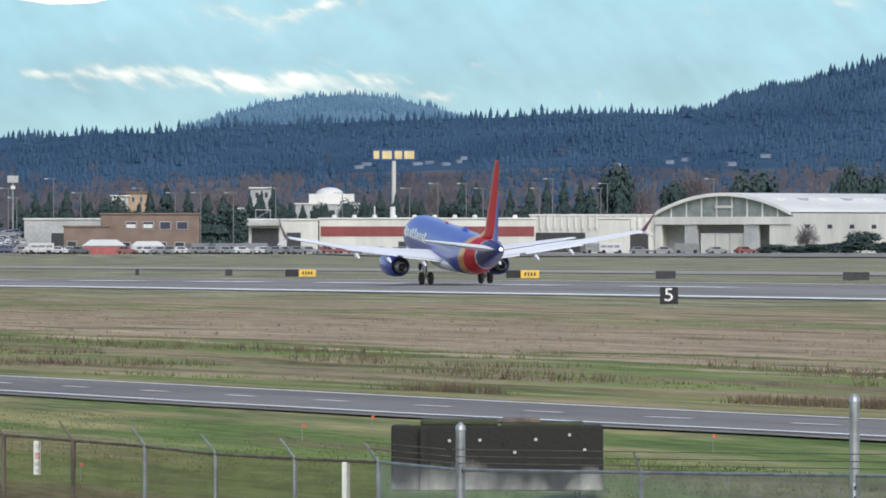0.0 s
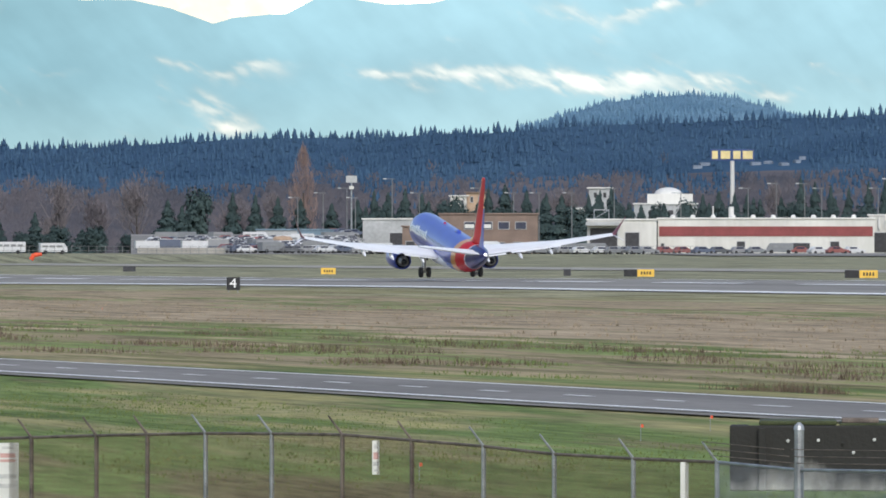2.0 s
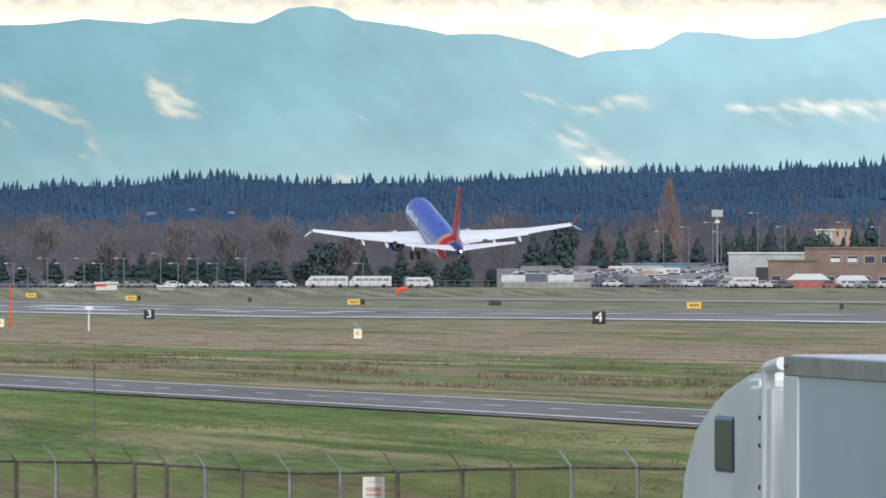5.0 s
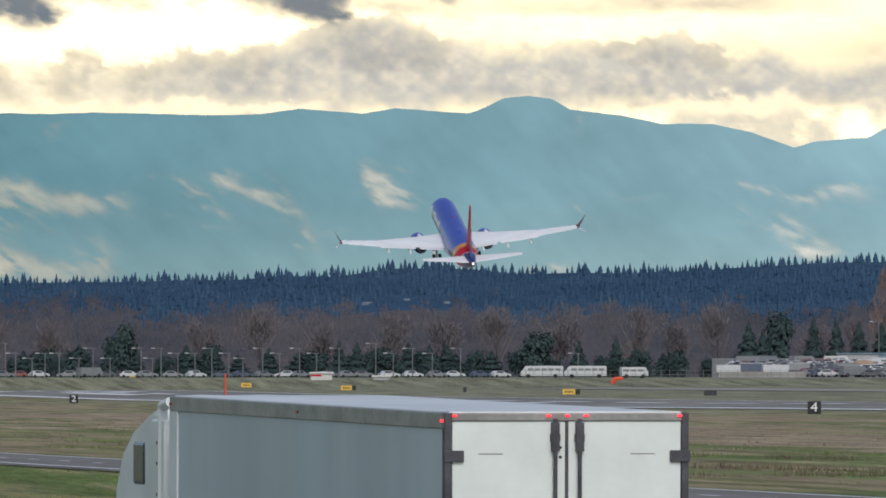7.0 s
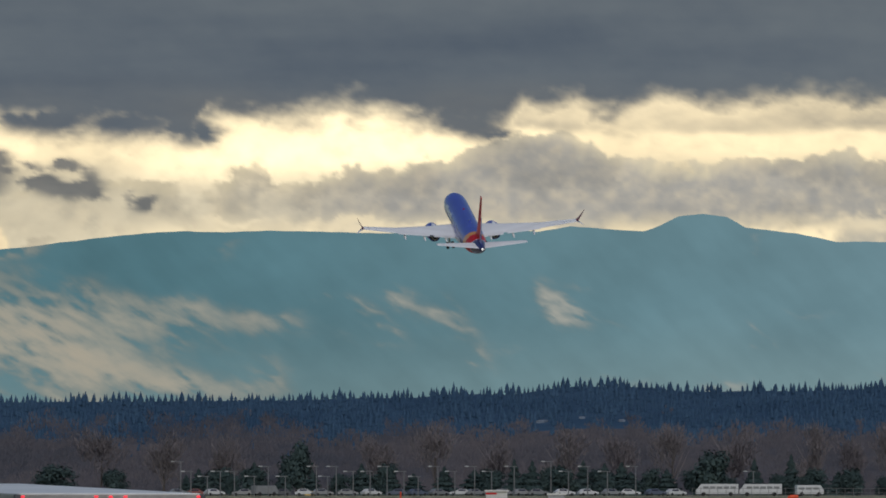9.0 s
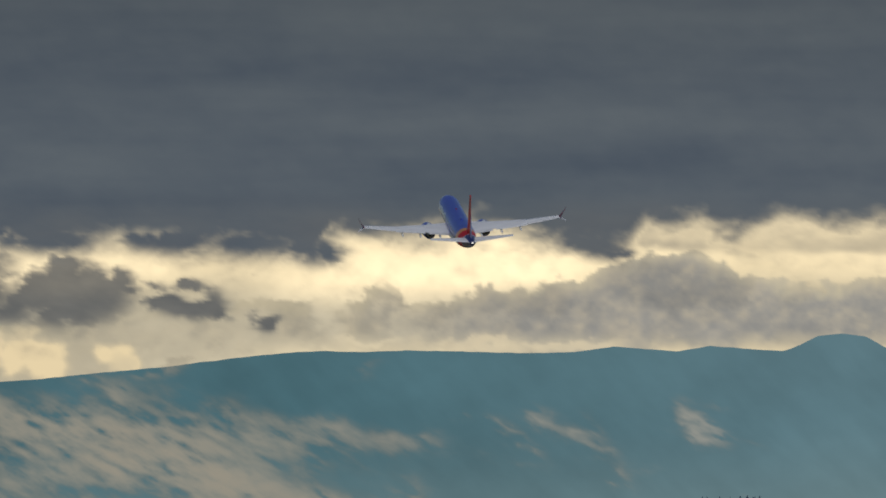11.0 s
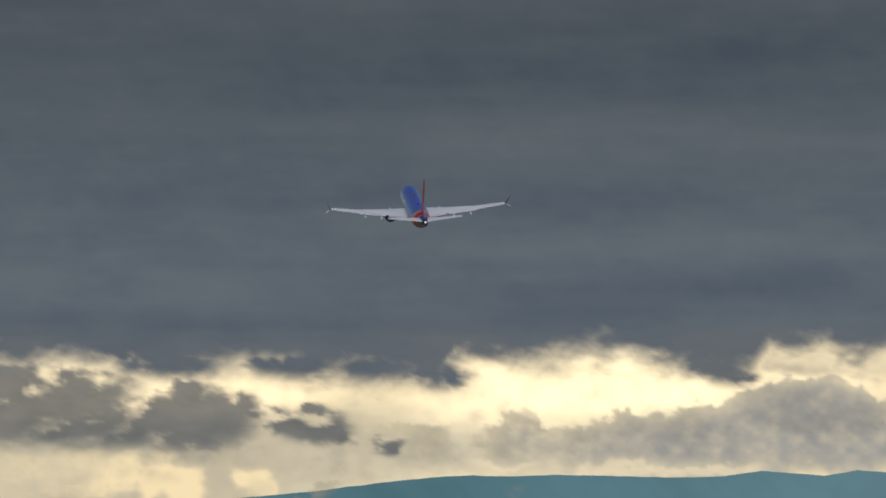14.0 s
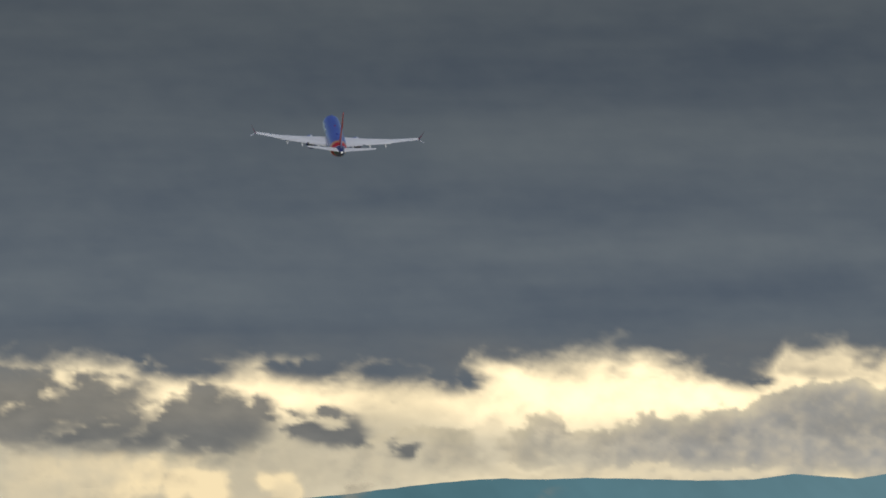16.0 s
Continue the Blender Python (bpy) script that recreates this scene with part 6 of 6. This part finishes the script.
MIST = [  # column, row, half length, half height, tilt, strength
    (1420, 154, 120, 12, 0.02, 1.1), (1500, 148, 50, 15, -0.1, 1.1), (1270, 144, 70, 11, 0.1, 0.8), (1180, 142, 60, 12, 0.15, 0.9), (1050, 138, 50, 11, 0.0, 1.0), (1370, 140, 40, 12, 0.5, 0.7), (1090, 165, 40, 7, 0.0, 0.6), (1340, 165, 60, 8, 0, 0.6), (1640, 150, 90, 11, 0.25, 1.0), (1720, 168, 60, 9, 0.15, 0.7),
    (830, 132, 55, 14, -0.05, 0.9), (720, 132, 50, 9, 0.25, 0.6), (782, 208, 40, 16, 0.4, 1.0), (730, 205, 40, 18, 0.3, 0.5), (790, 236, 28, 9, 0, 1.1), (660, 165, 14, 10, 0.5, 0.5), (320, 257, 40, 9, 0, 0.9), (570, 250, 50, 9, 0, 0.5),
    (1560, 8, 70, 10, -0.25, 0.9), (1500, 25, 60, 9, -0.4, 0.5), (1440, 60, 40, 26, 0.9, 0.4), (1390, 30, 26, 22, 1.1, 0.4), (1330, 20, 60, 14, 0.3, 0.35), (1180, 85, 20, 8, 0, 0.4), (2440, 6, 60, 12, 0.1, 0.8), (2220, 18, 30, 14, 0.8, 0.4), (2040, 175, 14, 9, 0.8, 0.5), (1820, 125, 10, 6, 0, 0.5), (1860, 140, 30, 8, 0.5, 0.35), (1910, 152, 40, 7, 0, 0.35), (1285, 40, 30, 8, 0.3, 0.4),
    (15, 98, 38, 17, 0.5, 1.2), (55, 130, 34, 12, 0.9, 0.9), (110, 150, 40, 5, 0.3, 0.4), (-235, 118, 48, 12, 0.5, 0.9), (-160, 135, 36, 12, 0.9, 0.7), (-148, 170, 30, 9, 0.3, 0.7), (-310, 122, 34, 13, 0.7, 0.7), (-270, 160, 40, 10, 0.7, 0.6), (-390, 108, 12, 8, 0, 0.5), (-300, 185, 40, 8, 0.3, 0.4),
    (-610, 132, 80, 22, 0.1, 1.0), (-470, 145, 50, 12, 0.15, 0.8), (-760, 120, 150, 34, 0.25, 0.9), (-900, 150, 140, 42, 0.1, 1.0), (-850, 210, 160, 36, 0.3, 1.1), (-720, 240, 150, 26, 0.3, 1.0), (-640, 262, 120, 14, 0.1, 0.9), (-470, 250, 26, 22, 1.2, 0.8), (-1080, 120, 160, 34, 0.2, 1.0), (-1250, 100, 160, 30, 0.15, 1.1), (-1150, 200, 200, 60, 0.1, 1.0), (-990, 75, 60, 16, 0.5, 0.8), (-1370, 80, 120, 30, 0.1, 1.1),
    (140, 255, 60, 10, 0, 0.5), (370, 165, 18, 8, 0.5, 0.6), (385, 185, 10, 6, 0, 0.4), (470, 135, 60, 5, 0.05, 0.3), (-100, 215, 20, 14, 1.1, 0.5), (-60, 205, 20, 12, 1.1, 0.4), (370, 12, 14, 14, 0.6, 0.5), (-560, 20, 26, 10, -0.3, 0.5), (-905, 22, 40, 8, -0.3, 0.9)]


def build_mist():
    X, Y = np.meshgrid(np.arange(-1600, 2700, 5.0), np.arange(-10, 300, 3.5))
    n1, n2 = fbm(X + 0.4 * Y, Y - 0.4 * X, 90, 26, 6, 21), fbm(X + 0.5 * Y, Y - 0.5 * X, 40, 12, 5, 22)
    wx, wy = X + 90 * n1 + 40 * n2, Y + 46 * fbm(X - 0.4 * Y, Y, 60, 40, 5, 23)
    a = np.zeros_like(X)
    for cx, cy, rx, ry, tilt, k in MIST:
        dx, dy = wx - cx, wy - cy
        u, v = dx * math.cos(tilt) + dy * math.sin(tilt), -dx * math.sin(tilt) + dy * math.cos(tilt)
        v = np.where(v > 0, v * 0.75, v * 1.25)
        a = a + 0.8 * (k * np.exp(-((u / (1.15 * rx)) ** 2 + (v / (1.25 * ry)) ** 2) ** 0.8) * np.clip(0.85 + 1.8 * n2 + 1.9 * n1, 0.0, 2.2))
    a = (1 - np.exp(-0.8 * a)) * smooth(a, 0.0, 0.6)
    # Self-lit mist: brightness is painted in, stronger where dense and to the right.
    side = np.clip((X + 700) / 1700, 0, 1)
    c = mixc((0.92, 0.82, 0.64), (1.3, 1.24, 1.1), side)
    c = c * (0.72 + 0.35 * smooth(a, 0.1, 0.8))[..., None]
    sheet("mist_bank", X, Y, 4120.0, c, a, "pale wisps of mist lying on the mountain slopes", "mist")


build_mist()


def build_sky():
    X, Y = np.meshgrid(np.arange(-2400, 3000, 12.0), np.arange(-1400, 140, 8.0))
    n = fbm(X, Y, 260, 90, 5, 31)
    core = smooth(-np.abs(Y + 175 + 0.02 * (X + 300)) + 60 * n, -95, -15)
    low = smooth(Y + 30 * n, -40, 10) * smooth(X, -900, -500)
    c = mixc((1.42, 1.25, 0.9), (2.75, 2.26, 1.42), np.clip(core + 0.8 * low + 0.3 * smooth(X, 100, 900), 0, 1))
    c = c * ((1 + 0.5 * n) * (1 + 0.22 * smooth(-X, -100, 300)))[..., None]
    sheet("sky_backdrop", X, Y, 4960.0, c, None, "bright cream evening sky low over the mountains", "sky")


def build_bank():
    """Grey cumulus bank before the bright gap, and its ragged outriders."""
    X, Y = np.meshgrid(np.arange(-2300, 2800, 5.0), np.arange(-330, 90, 3.5))
    n1, n2 = fbm(X, Y, 70, 58, 6, 41), fbm(X, Y, 24, 20, 4, 42)
    prof = [(-2300, -100), (-1500, -70), (-1250, -62), (-1130, -75), (-1000, -82), (-860, -88), (-790, -98), (-720, -110), (-620, -95), (-590, -108), (-565, -124), (-530, -120), (-500, -90), (-410, -108), (-362, -126), (-310, -122), (-262, -136), (-200, -138), (-160, -150), (-120, -163), (-73, -178), (-13, -184), (57, -165), (97, -142), (140, -128), (205, -120), (270, -128), (330, -140), (430, -142), (490, -158), (540, -148), (600, -112), (660, -132), (700, -110), (760, -90), (830, -110), (900, -140), (1100, -160), (1600, -170), (2800, -180)]
    top = np.interp(X, [p[0] for p in prof], [p[1] for p in prof])
    puffs = np.abs(fbm(X, Y, 46, 40, 3, 45))
    depth = (Y - top) + 38 * n1 + 28 * n2 + 12 * fbm(X, Y, 11, 10, 3, 44) + 40 * (0.12 - puffs)
    depth = np.maximum(depth, 1.4 * (Y - top - 26))
    a = smooth(depth, -5, 8)
    # Lit rims and grey shaded bodies are painted into the cloud's tone.
    body = smooth(depth, 2, 45) * (1 - smooth(Y, -60, -5) * 0.55)
    west = smooth(-X, 250, 700)
    c = mixc(mixc((1.5, 1.34, 0.98), (0.85, 0.835, 0.785), np.clip(body * 1.1 + 0.2 * n1, 0, 1)), (1.3, 1.15, 0.82), west * 0.65)
    c = c * (1 + 0.1 * n2 + 0.22 * n1)[..., None]
    # darker grey lumps standing up in the bank, and the bright strip under it
    knob = lumps(X, Y, ((-535, -88, 34, 30), (-440, -82, 34, 20), (-500, -60, 60, 18), (-360, -96, 46, 24), (-270, -100, 60, 26), (430, -120, 70, 26), (560, -118, 50, 24), (-60, -130, 90, 40), (60, -120, 70, 30)), n1, n2, 0.12)
    c = mixc(c.reshape(-1, 3), (0.66, 0.645, 0.60), (0.5 * knob).ravel()).reshape(c.shape)
    gap = lumps(X, Y, ((-330, -14, 150, 17), (-200, -16, 90, 15), (620, -20, 120, 22), (-560, -24, 60, 10)), n1, n2, 0.15)
    c = mixc(c.reshape(-1, 3), (2.0, 1.72, 1.2), (0.8 * gap).ravel()).reshape(c.shape)
    a = a * (1 - 0.75 * west * smooth(n1 + 0.15, 0, 0.3)) * (1 - 0.9 * smooth(Y, -50, -5) * smooth(0.1 - n1, 0, 0.25))
    # bright cumulus low in the west, its lit side painted brighter
    puff = np.zeros_like(X)
    for cx, cy, r in ((-1370, -10, 60), (-1310, -8, 64), (-1250, -14, 58), (-1190, -6, 58), (-1150, 4, 52), (-1125, 20, 40), (-1040, -4, 26), (-1015, 0, 32), (-995, 12, 26), (-1450, -14, 70)):
        puff = np.maximum(puff, 1 - np.hypot(X - cx + 20 * n1, (Y - cy + 16 * n1) * 1.05) / r + 0.35 * n2)
    pm = smooth(puff + 0.3 * n2, -0.12, 0.5) * np.clip(0.5 + 0.5 * smooth(X - 0.6 * Y + 160 * n1 + 80 * n2, -1420, -1160) + 0.7 * n1, 0, 1)
    c = mixc(c.reshape(-1, 3), (2.4, 1.95, 1.2), pm.ravel()).reshape(c.shape)
    a = np.maximum(a, pm)
    return sheet("cloud_bank", X, Y, 4900.0, c, a, "grey cumulus cloud bank above the mountains", "cloud")


def lumps(X, Y, blobs, n1, n2, rag=0.5):
    """Soft cover of ragged cloud lumps: blobs are (column, row, half width, half height)."""
    f = np.zeros_like(X)
    for cx, cy, rx, ry in blobs:
        f = np.maximum(f, np.exp(-((X - cx + 80 * n1 + 50 * n2) / rx) ** 2 - ((Y - cy + 40 * n1 + 36 * n2) / ry) ** 2))
    return smooth(f + rag * (1.5 * n2 + 0.8 * n1), 0.02, 0.8) * smooth(f, 0.02, 0.4)


def build_deck():
    """Dark overcast with a ragged, feathered lower edge, and dark scraps beneath it."""
    X, Y = np.meshgrid(np.arange(-2500, 3200, 6.0), np.arange(-1400, 10, 4.0))
    n1, n2, n3 = fbm(X, Y, 150, 60, 6, 51), fbm(X + 0.9 * Y, Y - 0.25 * X, 76, 30, 6, 52), fbm(X, Y, 900, 90, 5, 53)
    n4 = fbm(X + 0.9 * Y, Y - 0.2 * X, 20, 34, 4, 54)
    prof = [(-2500, -195), (-1363, -205), (-1270, -196), (-1150, -186), (-1030, -204), (-940, -190), (-850, -178), (-770, -164), (-705, -160), (-672, -172), (-650, -222), (-560, -206), (-500, -208), (-420, -218), (-330, -204), (-230, -192), (-170, -188), (-135, -184), (-118, -200), (-100, -226), (0, -224), (30, -206), (80, -202), (140, -224), (215, -214), (300, -224), (400, -236), (800, -235), (3200, -240)]
    n5 = fbm(X + 0.5 * Y, Y - 0.3 * X, 44, 26, 6, 55)
    edge = np.interp(X + 40 * n2 + 30 * n5, [p[0] for p in prof], [p[1] for p in prof])
    depth = edge + 6 - Y + 40 * n1 + 46 * n2 + 36 * n5 + 20 * n4
    # hanging tongues with wispy tips
    hang = np.zeros_like(X)
    for cx, cy, rx, ry in ((-780, -205, 100, 34), (-700, -192, 60, 30), (-655, -182, 36, 20), (-170, -192, 50, 22), (-140, -180, 32, 15), (-1150, -205, 110, 28), (-930, -205, 110, 26)):
        hang = np.maximum(hang, np.exp(-((X - cx + 100 * n2 + 60 * n5) / (1.15 * rx)) ** 2 - ((Y - cy + 36 * n2 + 26 * n5) / (1.15 * ry)) ** 2))
    depth = np.maximum(depth, (hang - 0.36) * 80 + 44 * n2 + 36 * n5 + 20 * n4)
    a = smooth(depth, -30, 46)
    tone = np.clip(0.5 + 1.3 * n3 + 0.5 * n1 + 0.3 * n5, 0, 1)
    c = mixc((0.180, 0.228, 0.292), (0.285, 0.335, 0.376), tone)
    c = c * (0.82 + 0.38 * smooth(Y, -900, -300))[..., None]
    rim = smooth(Y, -300, -225) * (0.5 + 1.2 * n1)
    c = mixc(c.reshape(-1, 3), (0.40, 0.40, 0.39), np.clip(rim * 0.55, 0, 0.6).ravel()).reshape(c.shape)
    # pale veil beyond the notch
    veil = smooth(X, -140, -100) * (1 - smooth(X, 500, 900)) * smooth(Y, -262, -235) * (1 - smooth(Y + 26 * n1 + 16 * n2, -196, -176)) * np.clip(0.75 + 1.4 * n1, 0.2, 1)
    veil = veil * (1 - a)
    c = mixc(c.reshape(-1, 3), (0.92, 0.83, 0.66), np.clip(veil * 1.2, 0, 1).ravel()).reshape(c.shape)
    a = np.maximum(a, veil * 0.85)
    dark = lumps(X, Y, ((-1420, -135, 150, 84), (-1330, -155, 120, 60), (-1290, -115, 110, 66), (-1240, -92, 80, 44), (-1360, -90, 90, 34), (-1165, -112, 70, 46), (-1110, -122, 80, 52), (-1060, -105, 70, 48), (-1120, -80, 90, 34), (-1020, -128, 36, 22), (-935, -94, 38, 24), (-880, -86, 56, 30), (-850, -74, 26, 16), (-762, -58, 28, 18), (-1540, -120, 120, 60)), 1.2 * n1 + 0.4 * n5, n2 + 0.6 * n5, 0.6)
    grey = mixc((0.26, 0.29, 0.32), (0.43, 0.435, 0.425), np.clip(0.3 + 1.6 * n2 + 0.9 * n1, 0, 1))
    w = (dark * (1 - a))[..., None]
    c = c * (1 - w) + grey * w
    a = np.maximum(a, dark * 0.92)
    return sheet("cloud_deck", X, Y, 4840.0, c, a, "dark slate overcast with a ragged lower edge", "cloud")


build_sky()
bank, deck = build_bank(), build_deck()
drifting = [(bank, 6.0), (deck, 14.0)]

# ---- what moves ----
FLIGHT = [  # seconds, s, q, height, yaw, pitch, roll
    (0.0, 235.1, 40.5, 0.78, 0.1, 5.14, -1.05), (0.5, 277.3, 41.12, 0.8, 0.38, 5.7, -0.94), (1.0, 319.1, 41.55, 0.8, 0.5, 6.2, -0.62), (1.5, 360.7, 41.98, 0.86, 0.42, 6.8, -0.51),
    (2.0, 402.0, 42.3, 0.99, 0.2, 7.65, -0.6), (2.5, 444.5, 42.83, 1.17, -0.15, 8.42, -0.24), (3.0, 486.8, 43.25, 1.61, -0.5, 9.0, 0.42), (3.5, 528.9, 43.58, 2.47, -0.55, 9.68, 0.65),
    (4.0, 570.8, 43.8, 3.62, -0.4, 10.15, 0.65), (4.6, 618.7, 43.73, 5.52, -0.06, 11.22, -0.24), (5.4, 682.7, 43.61, 9.07, 0.56, 13.52, -2.7), (6.3, 754.6, 43.36, 14.55, 0.42, 15.79, -4.33),
    (7.0, 811.43, 43.03, 20.27, -0.47, 17.4, -4.07), (7.5, 852.37, 42.77, 25.14, -0.93, 18.17, -2.68), (8.0, 893.2, 42.4, 30.48, -0.8, 17.6, -1.4), (8.5, 936.88, 42.64, 36.31, -0.49, 17.01, -1.3),
    (9.0, 980.56, 42.77, 42.6, 0.42, 17.12, -2.39), (10.2, 1080.22, 41.5, 57.91, 0.59, 16.85, -3.28), (11.5, 1187.93, 39.7, 73.57, 0.74, 16.21, -3.29), (12.5, 1271.3, 37.9, 85.99, 0.7, 15.45, -2.62),
    (13.5, 1351.8, 35.55, 97.43, 0.2, 14.96, -2.61), (14.5, 1433.1, 33.0, 108.76, -0.8, 15.38, -1.7), (15.3, 1496.67, 30.47, 117.79, -1.19, 15.97, -0.05), (16.0, 1552.8, 28.1, 125.93, -1.65, 16.54, 2.05)]
GEAR = [(0.0, 0), (8.7, 0), (9.6, 42), (10.6, 84), (16.0, 84)]


def motions():
    walk(airliner, [(t, RW @ Matrix.Translation((s, -q, z)) @ pose(0, 0, 0, 0, 0, yaw) @ pose(0, 0, 0, 0, -pitch, 0) @ pose(0, 0, 0, roll, 0, 0)) for t, s, q, z, yaw, pitch, roll in FLIGHT])
    for leg, side in main_legs:
        walk(leg, [(t, pose(*leg.location, -a * side, 0, 0)) for t, a in GEAR])
    walk(nose_leg, [(t, pose(13.6, 0, 1.85, 0, -a, 0)) for t, a in GEAR])
    walk(lorry, [(t, RW @ Matrix.Translation((lorry_s(t), -lorry_q(t), road_z(lorry_s(t)))) @ pose(0, 0, 0, 0, -math.degrees(0.01025) if 4.5 < t < 9.5 else 0, 4.45)) for t in (0, 2, 4, 5, 6, 6.5, 7, 7.5, 8, 8.5, 9, 10, 12, 14, 16)])
    for layer, speed in drifting:
        walk(layer, [(0.0, pose(0, 0, 0, 0, 0, math.degrees(-12.5 * speed / F))), (16.0, pose(0, 0, 0, 0, 0, math.degrees(3.5 * speed / F)))])


motions()
